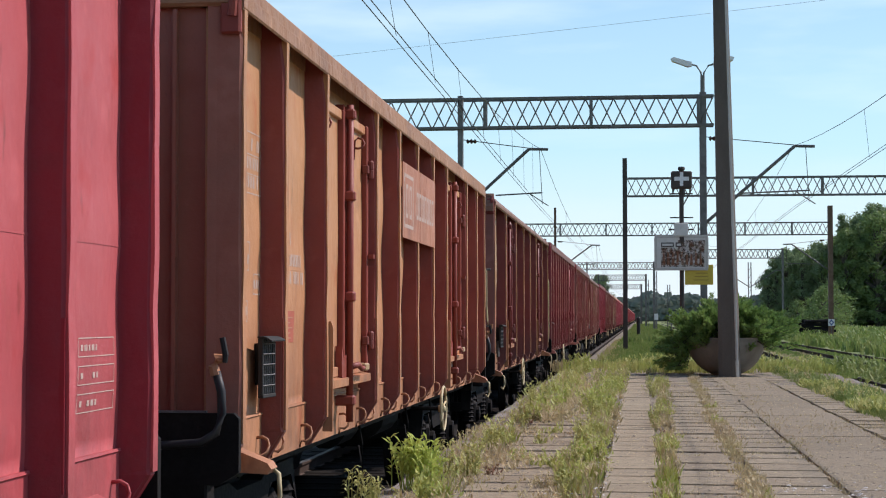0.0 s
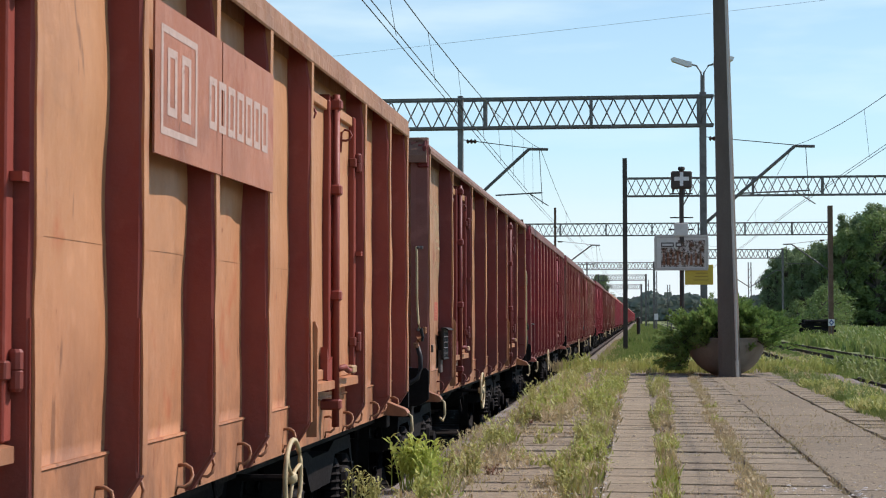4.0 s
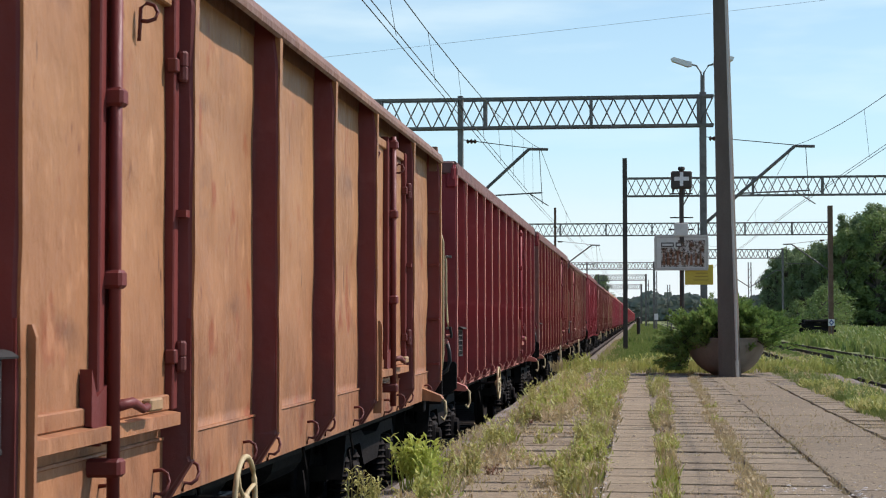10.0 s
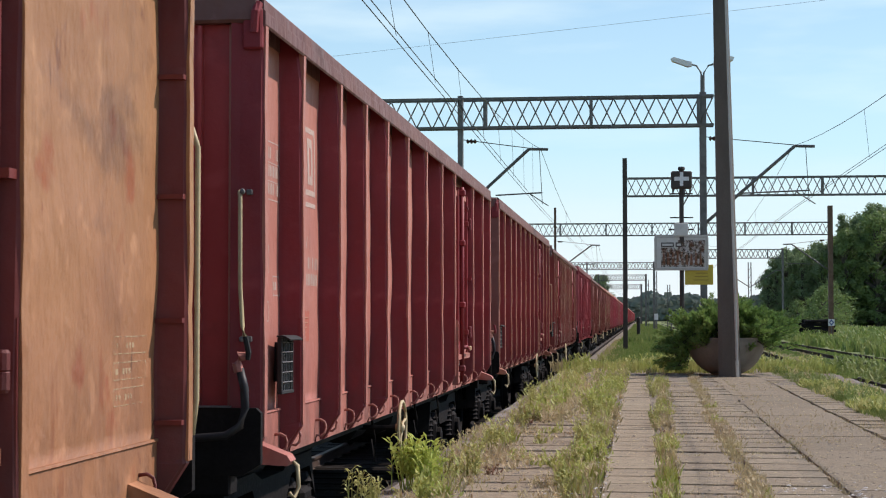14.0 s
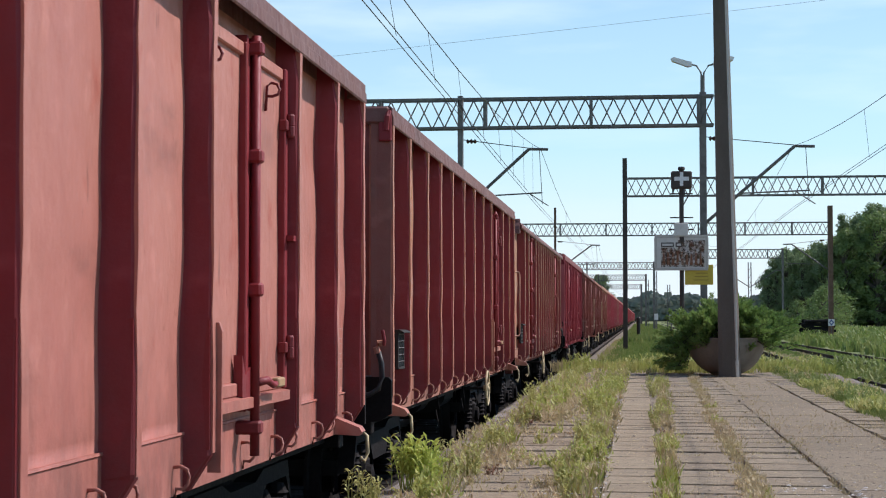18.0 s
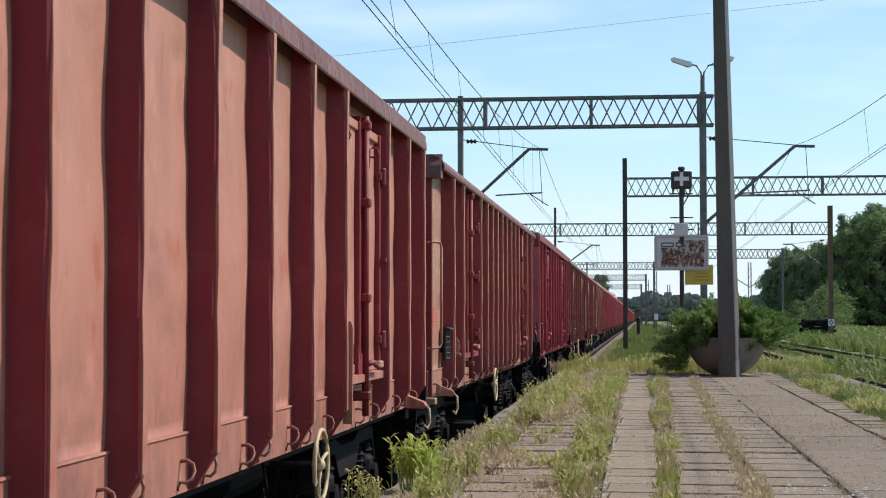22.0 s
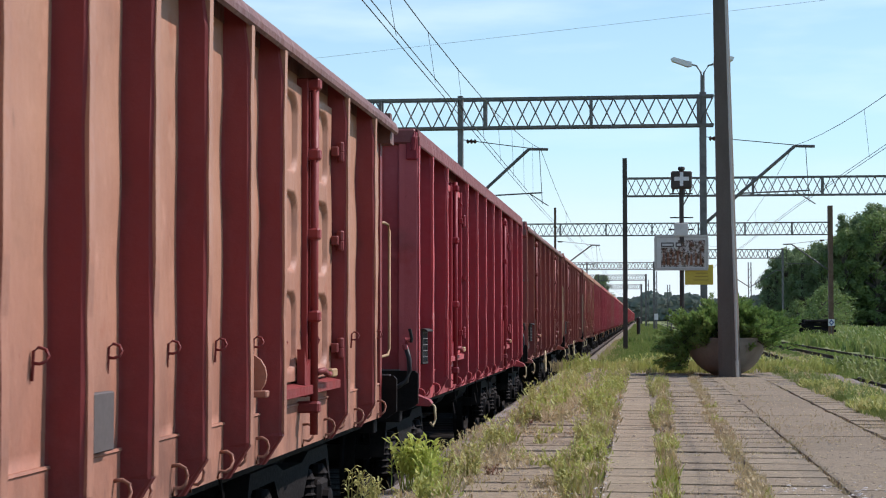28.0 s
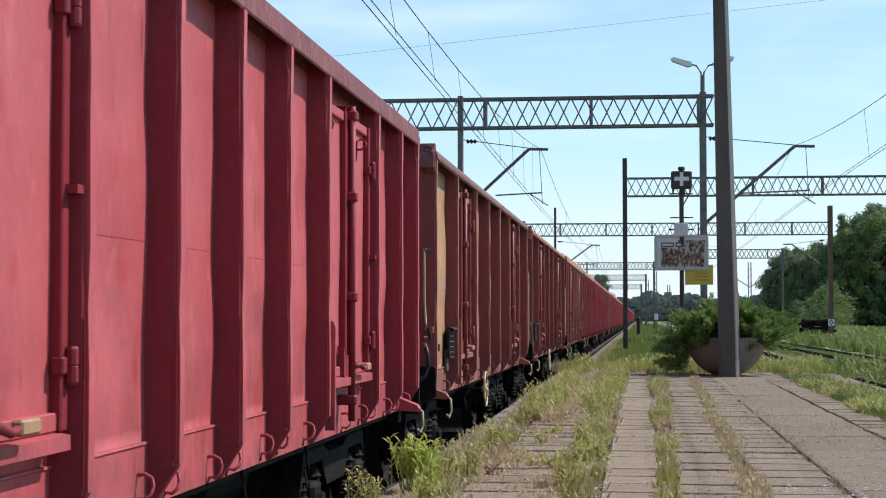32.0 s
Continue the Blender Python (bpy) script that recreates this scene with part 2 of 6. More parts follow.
M_CERAMIC = plain("brown_insulator", (0.06, 0.03, 0.022), 0.25)
M_LAMP = plain("lamp_housing", (0.82, 0.82, 0.82), 0.4)
M_SIGNW = surface("enamel_sign", (0.55, 0.53, 0.50), (0.68, 0.66, 0.63), 6.0, 0.4, 60.0, 0.1, 0.002, spots=(0.24, 0.11, 0.06), at=0.60)
M_RUST = surface("flaking_rust", (0.13, 0.05, 0.025), (0.27, 0.13, 0.075), 7.0, 0.85, 40.0, 0.5, 0.004, spots=(0.50, 0.46, 0.41), at=0.55)
M_BARK = surface("bark", (0.06, 0.05, 0.04), (0.14, 0.12, 0.10), 3.0, 0.9, 25.0, 0.7, 0.02, stretch=(1, 1, 0.2))
M_OLDRAIL = surface("disused_rail", (0.035, 0.025, 0.019), (0.075, 0.05, 0.036), 4.0, 0.8, 40.0, 0.3, 0.003, spec=0.15)
M_GRIP = plain("worn_grip_paint", (0.38, 0.24, 0.12), 0.6)
# Distance haze is mixed into these greyer, bluer leaf tones.
M_HAZELEAF = leafy("hazed_wood_leaves", (0.115, 0.149, 0.124), (0.161, 0.196, 0.163), (0.138, 0.172, 0.150))
M_LEAF = leafy("tree_leaves", (0.171, 0.246, 0.116), (0.253, 0.342, 0.158), (0.205, 0.274, 0.137))
M_LEAF_P = leafy("pale_tree_leaves", (0.128, 0.201, 0.064), (0.201, 0.287, 0.090), (0.154, 0.224, 0.085))
M_JUNIPER = leafy("juniper_needles", (0.089, 0.173, 0.047), (0.210, 0.326, 0.089), (0.242, 0.356, 0.100))
M_WEED = leafy("weed_leaves", (0.272, 0.357, 0.075), (0.454, 0.491, 0.134), (0.476, 0.435, 0.182))
M_STRAW = leafy("dry_grass", (0.432, 0.346, 0.216), (0.583, 0.486, 0.313), (0.475, 0.410, 0.216))
M_GRASS = leafy("green_grass", (0.110, 0.194, 0.042), (0.199, 0.280, 0.070), (0.281, 0.318, 0.111))
M_FRESH = leafy("fresh_leaves", (0.351, 0.474, 0.092), (0.567, 0.640, 0.172), (0.486, 0.538, 0.138))
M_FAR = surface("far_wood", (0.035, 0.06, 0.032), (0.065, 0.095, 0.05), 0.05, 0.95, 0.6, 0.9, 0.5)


# ---- mesh tools ----
class Geo:
    """Collects vertices and faces for one mesh."""

    def __init__(self):
        self.v, self.f, self.smooth = [], [], False

    def add(self, verts, faces):
        n = len(self.v)
        self.v.extend(tuple(p) for p in verts)
        self.f.extend(tuple(n + i for i in q) for q in faces)
        return self

    def box(self, x0, x1, y0, y1, z0, z1, c=0.0):
        if c <= 0:
            v = [(x, y, z) for z in (z0, z1) for y in (y0, y1) for x in (x0, x1)]
            return self.add(v, [(0, 2, 3, 1), (4, 5, 7, 6), (0, 1, 5, 4), (2, 6, 7, 3), (0, 4, 6, 2), (1, 3, 7, 5)])
        bm = bmesh.new()
        bmesh.ops.create_cube(bm, size=1.0)
        for v in bm.verts:
            v.co = Vector(((x0 + x1) / 2 + v.co.x * (x1 - x0), (y0 + y1) / 2 + v.co.y * (y1 - y0), (z0 + z1) / 2 + v.co.z * (z1 - z0)))
        bmesh.ops.bevel(bm, geom=bm.edges[:], offset=c, segments=1, affect="EDGES")
        bm.verts.ensure_lookup_table()
        self.add([tuple(v.co) for v in bm.verts], [tuple(v.index for v in f.verts) for f in bm.faces])
        bm.free()
        return self

    def prism(self, pts, a0, a1, axis="y"):
        """A closed outline (u, w) drawn along an axis. y: u is x, w is z; x: u is y, w is z; z: u is x, w is y."""
        n = len(pts)
        put = {"y": lambda u, w, a: (u, a, w), "x": lambda u, w, a: (a, u, w), "z": lambda u, w, a: (u, w, a)}[axis]
        v = [put(u, w, a0) for u, w in pts] + [put(u, w, a1) for u, w in pts]
        f = [(i, (i + 1) % n, n + (i + 1) % n, n + i) for i in range(n)]
        return self.add(v, f + [tuple(range(n))[::-1], tuple(range(n, 2 * n))])

    def tube(self, path, r, n=8, cap=True):
        path = [Vector(p) for p in path]
        rings = []
        for i, p in enumerate(path):
            d = (path[min(i + 1, len(path) - 1)] - path[max(i - 1, 0)]).normalized()
            a = d.orthogonal() if abs(d.z) > 0.9 else d.cross(Vector((0, 0, 1)))
            a.normalize()
            b = d.cross(a)
            rr = r[i] if isinstance(r, (list, tuple)) else r
            rings.append([p + (a * math.cos(k * math.tau / n) + b * math.sin(k * math.tau / n)) * rr for k in range(n)])
        v = [q for ring in rings for q in ring]
        f = [(i * n + k, i * n + (k + 1) % n, (i + 1) * n + (k + 1) % n, (i + 1) * n + k) for i in range(len(path) - 1) for k in range(n)]
        if cap:
            f += [tuple(range(n))[::-1], tuple(range((len(path) - 1) * n, len(path) * n))]
        return self.add(v, f)

    def lathe(self, prof, n=24, axis="z", at=(0, 0, 0)):
        """An outline of (radius, height) turned about an axis."""
        put = {"z": lambda a, b, h: (a, b, h), "x": lambda a, b, h: (h, a, b), "y": lambda a, b, h: (a, h, b)}[axis]
        v = []
        for r, h in prof:
            for k in range(n):
                p = put(r * math.cos(k * math.tau / n), r * math.sin(k * math.tau / n), h)
                v.append((p[0] + at[0], p[1] + at[1], p[2] + at[2]))
        f = [(i * n + k, i * n + (k + 1) % n, (i + 1) * n + (k + 1) % n, (i + 1) * n + k) for i in range(len(prof) - 1) for k in range(n)]
        f += [tuple(range(n))[::-1], tuple(range((len(prof) - 1) * n, len(prof) * n))]
        return self.add(v, f)

    def mesh(self, name, mat, smooth=False):
        me = bpy.data.meshes.new(name)
        me.from_pydata(self.v, [], self.f)
        if smooth:
            me.polygons.foreach_set("use_smooth", [True] * len(me.polygons))
        me.materials.append(mat)
        me.update()
        return me


def part(name, geo, mat, parent, label="", at=None, smooth=False):
    """One mesh object under a thing or a part; geo is a Geo or a mesh that is shared."""
    me = geo if isinstance(geo, bpy.types.Mesh) else geo.mesh(name, mat, smooth)
    ob = new(name, me)
    ob.parent = parent
    if at is not None:
        ob.matrix_basis = at
    if label:
        ob["label"] = label
    return ob


def thing(name, label, category, at=None, group="", kind="", geo=None, mat=None, smooth=False):
    ob = new(name, geo.mesh(name, mat, smooth) if geo else None)
    if at is not None:
        ob.matrix_basis = at
    return tagged(ob, label, category, group, kind)


# ---- ground, tracks and platform ----
def slab(name, label, mat, x0, x1, y0, y1, z0, z1, category="ground", c=0.0):
    return thing(name, label, category, kind="structure", geo=Geo().box(x0, x1, y0, y1, z0, z1, c), mat=mat)


GROUND = RAIL - 0.16
ground = thing("ground", "green meadow ground with bare dry patches", "ground", kind="structure",
               geo=Geo().add([(-2500, -300, GROUND), (2500, -300, GROUND), (2500, 4500, GROUND), (-2500, 4500, GROUND)], [(0, 1, 2, 3)]), mat=M_GROUND)


def track(name, x, y0, y1, rail_label, used=True):
    """Ballast bed with sleepers and two rails, each rail a part."""
    bed = thing(name, "railway track with rusty rails on dark ballast", "track", kind="structure",
                geo=Geo().prism([(x - 2.0, GROUND - 0.1), (x + 2.0, GROUND - 0.1), (x + 1.45, RAIL - (0.14 if used else 0.156)), (x - 1.45, RAIL - (0.14 if used else 0.156))], y0, y1), mat=M_SHADED_BALLAST if used else M_GROUND)
    prof = [(-0.07, -0.17), (0.07, -0.17), (0.07, -0.155), (0.012, -0.13), (0.012, -0.045), (0.035, -0.03), (0.035, -0.004), (-0.035, -0.004), (-0.035, -0.03), (-0.012, -0.045), (-0.012, -0.13), (-0.07, -0.155)]
    for s in (-0.7525, 0.7525):
        g = Geo().prism([(x + s + u, RAIL + w) for u, w in prof], y0, y1)
        r = part("rail", g, M_RAIL if used else M_OLDRAIL, bed, rail_label)
        if used:
            part("rail_head", Geo().box(x + s - 0.03, x + s + 0.03, y0, y1, RAIL - 0.004, RAIL), M_RAILTOP, r)
    me = Geo().box(-1.3, 1.3, -0.13, 0.13, -0.2, -0.11, 0.02).mesh("sleeper", M_SHADED_SLEEPER if used else M_SLEEPER)
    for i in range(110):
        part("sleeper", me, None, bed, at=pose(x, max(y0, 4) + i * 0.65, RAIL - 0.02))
    return bed


track("track_main", TRACK, -40, 900, "running rail worn bright on top")
track("track_side", 5.62, -40, 500, "rusty rail half sunk in grass", False)
track("track_far", 9.65, -40, 700, "rusty rail", False)

slab("trackside_path", "trodden brown earth strip beside the track", M_SOIL, -2.3, -0.75, 36.4, 640, GROUND - 0.1, GROUND + 0.05, "path")
P_L, P_R, P_END = -1.66, 3.9, 36.0
platform = thing("platform", "low earth-filled platform with concrete edging", "platform", kind="structure",
                 geo=Geo().prism([(-60.0, GROUND - 0.2), (P_END + 16, GROUND - 0.2), (P_END + 16, GROUND + 0.02), (P_END + 1, -0.11), (-60.0, -0.11)], P_L + 0.1, P_R - 0.1, "x"), mat=M_SOIL)
for side in (0, 1):
    for i in range(46):
        x0 = P_L if side == 0 else P_R - 0.14
        if side == 1 and i > 40:
            continue
        part("kerb_stone", Geo().box(x0, x0 + 0.14, -9 + i * 1.0, -9 + i * 1.0 + 0.985, GROUND - 0.1, -0.025 + random.uniform(-0.012, 0.006), 0.012), M_KERB, platform)

COLS = [(-1.13, -0.55), (0.24, 0.68), (0.79, 1.285), (1.315, 2.19), (2.225, 2.62)]


def drift(x, y):
    """The slab rows right of the path run off slightly from the track's direction."""
    return x + ((0.0115 if x < 0.7 else 0.003) * (y - 11.4) if 0.2 < x < 1.2 else 0.0)


def soil_sheet():
    """Uneven earth and moss that fills the joints and creeps over the slabs."""
    x0, x1, y0, y1, c = P_L + 0.14, P_R - 0.14, 5.0, P_END + 0.5, 0.07
    nx, ny = int((x1 - x0) / c), int((y1 - y0) / c / 1.6)
    v = []
    for j in range(ny + 1):
        for i in range(nx + 1):
            x, y = x0 + (x1 - x0) * i / nx, y0 + (y1 - y0) * j / ny
            n = noise.noise(Vector((x * 2.2, y * 0.9, 3))) + 0.6 * noise.noise(Vector((x * 6.5, y * 3.1, 8))) + 0.4 * noise.noise(Vector((x * 15, y * 9, 1)))
            near = max(0.0, min(1.0, (y - 15) / 18))
            k = -0.052 + 0.032 * n + 0.058 * near
            if 1.36 < x < 2.15:
                k -= 0.018
            if 1.24 < x < 1.36:
                k = min(k, -0.014 + 0.01 * n)
            if 0.64 < x - 0.006 * (y - 11.4) < 0.84:
                k = max(k, -0.016 + 0.008 * n)
            if x > 2.5:
                k = max(k, -0.012 + 0.016 * n)
            elif x < -1.15:
                k = max(k, -0.02 + 0.03 * n)
            elif x < -0.24:
                k += 0.004
            if -0.25 < x < 0.13:
                k = min(k, -0.010 + 0.012 * near)
            v.append((x, y, k))
    f = [(j * (nx + 1) + i, j * (nx + 1) + i + 1, (j + 1) * (nx + 1) + i + 1, (j + 1) * (nx + 1) + i) for j in range(ny) for i in range(nx)]
    thing("platform_soil", "dry earth between and over the paving slabs", "soil", kind="structure", geo=Geo().add(v, f), mat=M_SOIL, smooth=True)


soil_sheet()


def paving():
    rng = random.Random(4)
    pitch = 0.555
    for ci, (x0, x1) in enumerate(COLS):
        half = (x1 - x0) / 2
        if ci == 3:
            continue
        shapes = [chipped(half, 0.017 + lip, pitch - 0.017 - cut, 7 * ci + k) for k, (lip, cut) in enumerate(((0.0, 0.0), (0.004, 0.006), (0.0, 0.022), (0.008, 0.0), (0.002, 0.012)))]
        for i in range(54):
            y = 6.29 + i * pitch
            if y > P_END - 0.7 or (ci == 0 and rng.random() < 0.03):
                continue
            part("paving_slab", rng.choice(shapes), None, platform, at=pose(drift((x0 + x1) / 2, y) + rng.uniform(-0.012, 0.012), y, rng.uniform(-0.005, 0.004), rng.uniform(-0.75, 0.2), rng.uniform(-0.5, 0.5), rng.uniform(-0.9, 0.9) - (0.5 if ci in (1, 2) else 0.0)))
    x0, x1 = COLS[3]
    lane = [chipped((x1 - x0) / 2, 0.004, pitch * 3 - 0.004, 40 + k, M_LANE, "lane_slab") for k in range(3)]
    for i in range(17):
        part("lane_slab", rng.choice(lane), None, platform, at=pose((x0 + x1) / 2, 6.05 + i * pitch * 3, rng.uniform(-0.003, 0.002), rng.uniform(-0.12, 0.06), rng.uniform(-0.15, 0.15), rng.uniform(-0.15, 0.15)))
    path = [chipped(0.19, 0.004, pitch - 0.004 - cut, 60 + k, M_PATH, "path_slab") for k, cut in enumerate((0.0, 0.004, 0.010))]
    for i in range(53):
        part("path_slab", rng.choice(path), None, platform, at=pose(-0.058 + rng.uniform(-0.008, 0.008), 6.3 + i * pitch, rng.uniform(-0.003, 0.004), rng.uniform(-0.5, 0.1), rng.uniform(-0.4, 0.4), rng.uniform(-0.4, 0.4)))


def chipped(half, y0, y1, seed, mat=None, name="paving_slab"):
    """A cast slab with a worn, uneven outline and broken arrises."""
    rng = random.Random(seed)
    n, m = 7, 6
    ring = [(-half + 2 * half * i / n, y0) for i in range(n)] + [(half, y0 + (y1 - y0) * i / m) for i in range(m)] + [(half - 2 * half * i / n, y1) for i in range(n)] + [(-half, y1 - (y1 - y0) * i / m) for i in range(m)]
    mid = (y0 + y1) / 2
    cut = [(abs(rng.gauss(0, 0.0035)) + (0.016 if rng.random() < 0.08 else 0.0)) for _ in ring]
    top = []
    for (x, y), c in zip(ring, cut):
        d = math.hypot(x, y - mid)
        top.append((x - x / d * (c + 0.006), y - (y - mid) / d * (c + 0.006), 0.0))
    edge = [(x - x / math.hypot(x, y - mid) * c, y - (y - mid) / math.hypot(x, y - mid) * c, -0.007 - rng.uniform(0, 0.003)) for (x, y), c in zip(ring, cut)]
    foot = [(x, y, -0.09) for x, y, _ in edge]
    k = len(ring)
    faces = [tuple(range(k))]
    for a in (0, k):
        faces += [(a + (i + 1) % k, a + i, a + k + i, a + k + (i + 1) % k) for i in range(k)]
    return Geo().add(top + edge + foot, faces).mesh(name, mat or M_SLAB)


# ---- wagons ----
XP = 1.322                       # plane of the side sheets
Z_SILL, Z_SEAM, Z_TOP = 0.98, 1.24, 3.35


def sheet_x(y, z, y0, y1, seed, bulge):
    u, w = (y - y0) / (y1 - y0), (z - Z_SEAM) / (3.226 - Z_SEAM)
    win = max(0.0, math.sin(math.pi * min(max(u, 0), 1))) ** 0.6 * max(0.0, math.sin(math.pi * min(max(w, 0), 1))) ** 0.5
    n = noise.noise(Vector((y * 1.6, z * 0.9, seed * 7.3))) + 0.5 * noise.noise(Vector((y * 3.9, z * 2.3, seed * 3.1 + 9)))
    edge = 0.014 * noise.noise(Vector((y * 0.9, z * 2.4, seed * 5.7)))
    return XP + bulge * win * (0.55 + 0.9 * n) + edge * min(1.0, 6 * max(0.0, w)) * min(1.0, 6 * max(0.0, 1 - w))


def side_sheet(y0, y1, seed, bulge, z0=Z_SEAM, z1=3.236):
    ny, nz = max(8, int((y1 - y0) / 0.07)), 34
    g = Geo()
    v = []
    for j in range(nz + 1):
        for i in range(ny + 1):
            y, z = y0 + (y1 - y0) * i / ny, z0 + (z1 - z0) * j / nz
            v.append((sheet_x(y, z, y0, y1, seed, bulge), y, z))
    f = [(j * (ny + 1) + i, j * (ny + 1) + i + 1, (j + 1) * (ny + 1) + i + 1, (j + 1) * (ny + 1) + i) for j in range(nz) for i in range(ny)]
    g.add(v, f)
    xb = XP - 0.05
    rim = [i for i in range(ny + 1)] + [j * (ny + 1) + ny for j in range(1, nz + 1)] + [nz * (ny + 1) + i for i in range(ny - 1, -1, -1)] + [j * (ny + 1) for j in range(nz - 1, 0, -1)]
    n0 = len(g.v)
    g.v.extend((xb, v[k][1], v[k][2]) for k in rim)
    m = len(rim)
    g.f.extend((rim[k], rim[(k + 1) % m], n0 + (k + 1) % m, n0 + k) for k in range(m))
    g.f.append(tuple(range(n0, n0 + m)))
    return g


def rib_geo(wob, wide=0.062):
    """A pressed post: deep and narrow, tapering into the sill at its foot, with edges bent by use."""
    g = Geo()
    rng = random.Random(int(wob * 1000))
    zs = [0.985, 1.14, 1.16, 1.5, 1.8, 2.1, 2.439, 2.749, 3.06, 3.312]
    rows = []
    for i, z in enumerate(zs):
        out = (SIDE if i < len(zs) - 1 else SIDE - 0.035) if i > 0 else XP + 0.03
        k = 0.003 if 2 <= i < len(zs) - 1 else 0.0
        dx, dy = rng.uniform(-2.2, 1.2) * k, rng.uniform(-1, 1) * k * 1.6
        rows.append([(XP - 0.03, -0.072, z), (XP + 0.012, -0.058, z), (out - 0.012 + dx, -wide / 2 + dy - 0.006, z), (out + dx, -wide / 2 + dy + 0.006, z),
                     (out + dx, wide / 2 + dy - 0.006, z), (out - 0.012 + dx, wide / 2 + dy + 0.006, z), (XP + 0.02, 0.032, z), (XP - 0.03, 0.045, z)])
    n = 8
    v = [p for r in rows for p in r]
    f = [(i * n + k, i * n + (k + 1) % n, (i + 1) * n + (k + 1) % n, (i + 1) * n + k) for i in range(len(zs) - 1) for k in range(n)]
    return g.add(v, f + [tuple(range(n))[::-1], tuple(range((len(zs) - 1) * n, len(zs) * n))])


def rib_cap():
    """The sunlit outer edge of a post in the side's lighter paint, a narrow strip bent here and there."""
    rng = random.Random(5)
    g = Geo()
    v = []
    zs = [1.15 + 0.207 * i for i in range(11)]
    for z in zs:
        dx, dy = rng.uniform(-0.002, 0.004), rng.uniform(-0.004, 0.004)
        v += [(SIDE - 0.02, -0.024 + dy, z), (SIDE + 0.006 + dx, -0.026 + dy, z), (SIDE + 0.006 + dx, 0.036 + dy, z), (SIDE - 0.02, 0.038 + dy, z)]
    f = [(i * 4 + k, i * 4 + (k + 1) % 4, (i + 1) * 4 + (k + 1) % 4, (i + 1) * 4 + k) for i in range(10) for k in range(4)]
    return g.add(v, f + [(3, 2, 1, 0), (40, 41, 42, 43)])


def marks_bar(g, y0, z0, y1, z1, fx):
    """A painted patch that follows the sheet."""
    n = max(1, int(abs(y1 - y0) / 0.05))
    m = max(1, int(abs(z1 - z0) / 0.08))
    v = [(fx(y0 + (y1 - y0) * i / n, z0 + (z1 - z0) * j / m) + 0.002, y0 + (y1 - y0) * i / n, z0 + (z1 - z0) * j / m) for j in range(m + 1) for i in range(n + 1)]
    g.add(v, [(j * (n + 1) + i, j * (n + 1) + i + 1, (j + 1) * (n + 1) + i + 1, (j + 1) * (n + 1) + i) for j in range(m) for i in range(n)])


def marks_frame(g, y0, z0, y1, z1, fx, w=0.014):
    for a in ((y0, z0, y1, z0 + w), (y0, z1 - w, y1, z1), (y0, z0 + w, y0 + w, z1 - w), (y1 - w, z0 + w, y1, z1 - w)):
        marks_bar(g, *a, fx)


def marks_lines(g, y0, z0, y1, z1, fx, rng, rows=2, gap=0.35):
    """Lettering too worn to read: short upright bars in rows."""
    h = (z1 - z0) / rows
    for r in range(rows):
        y = y0
        while y < y1 - 0.02:
            w = rng.uniform(0.016, 0.034)
            if rng.random() > 0.2:
                marks_bar(g, y, z0 + r * h + h * gap / 2, min(y + w, y1), z0 + (r + 1) * h - h * gap / 2, fx)
            y += w + 0.016


def lettering(text, y, z, size, fx, mat, parent):
    cu = bpy.data.curves.new("letters", "FONT")
    cu.body, cu.size, cu.resolution_u = text, size, 3
    tmp = bpy.data.objects.new("letters", cu)
    me = bpy.data.meshes.new_from_object(tmp)
    bpy.data.objects.remove(tmp)
    for v in me.vertices:
        a, b = y + v.co.x * 0.8, z + v.co.y
        v.co = (fx(a, b) + 0.0035, a, b)
    me.materials.clear()
    me.materials.append(mat)
    return part("lettering", me, None, parent)


MESH = {}


def shared(key, make, mat, smooth=False):
    k = (key, mat.name)
    if k not in MESH:
        MESH[k] = make().mesh(key, mat, smooth)
    return MESH[k]


def tie_ring():
    return Geo().tube([(0.0, 0, 0.05), (0.035, 0.002, 0.055), (0.06, 0.006, 0.04), (0.068, 0.01, 0.01), (0.062, 0.008, -0.025), (0.04, 0.004, -0.045), (0.012, 0.0, -0.042), (0.004, 0.0, -0.08)], 0.0085, 6)


def p_hook():
    """A rope hook bent like a P, welded on by its stem."""
    pts = [(0.002, 0, -0.09), (0.006, 0, -0.02), (0.008, 0, 0.04), (0.03, 0.004, 0.058), (0.06, 0.008, 0.05), (0.074, 0.01, 0.022), (0.064, 0.008, -0.004), (0.035, 0.004, -0.014), (0.012, 0, -0.012)]
    return Geo().tube(pts, 0.0085, 6)


def hand_wheel():
    g = Geo()
    g.tube([(0, 0.2 * math.cos(a), 0.2 * math.sin(a)) for a in [i * math.tau / 28 for i in range(29)]], 0.013, 8, False)
    for a in (0.3, 0.3 + math.tau / 3, 0.3 + 2 * math.tau / 3):
        g.tube([(0, 0, 0), (-0.01, 0.1 * math.cos(a), 0.1 * math.sin(a)), (0, 0.2 * math.cos(a), 0.2 * math.sin(a))], 0.011, 6)
    return g.lathe([(0.03, -0.05), (0.035, 0.0), (0.02, 0.02)], 12, "x")


def hinge():
    g = Geo().lathe([(0.018, -0.065), (0.024, -0.055), (0.024, -0.004), (0.02, 0.0), (0.024, 0.004), (0.024, 0.055), (0.018, 0.065)], 10, at=(0, 0, 0))
    return g.box(-0.05, -0.005, -0.07, 0.012, -0.03, 0.03, 0.006)


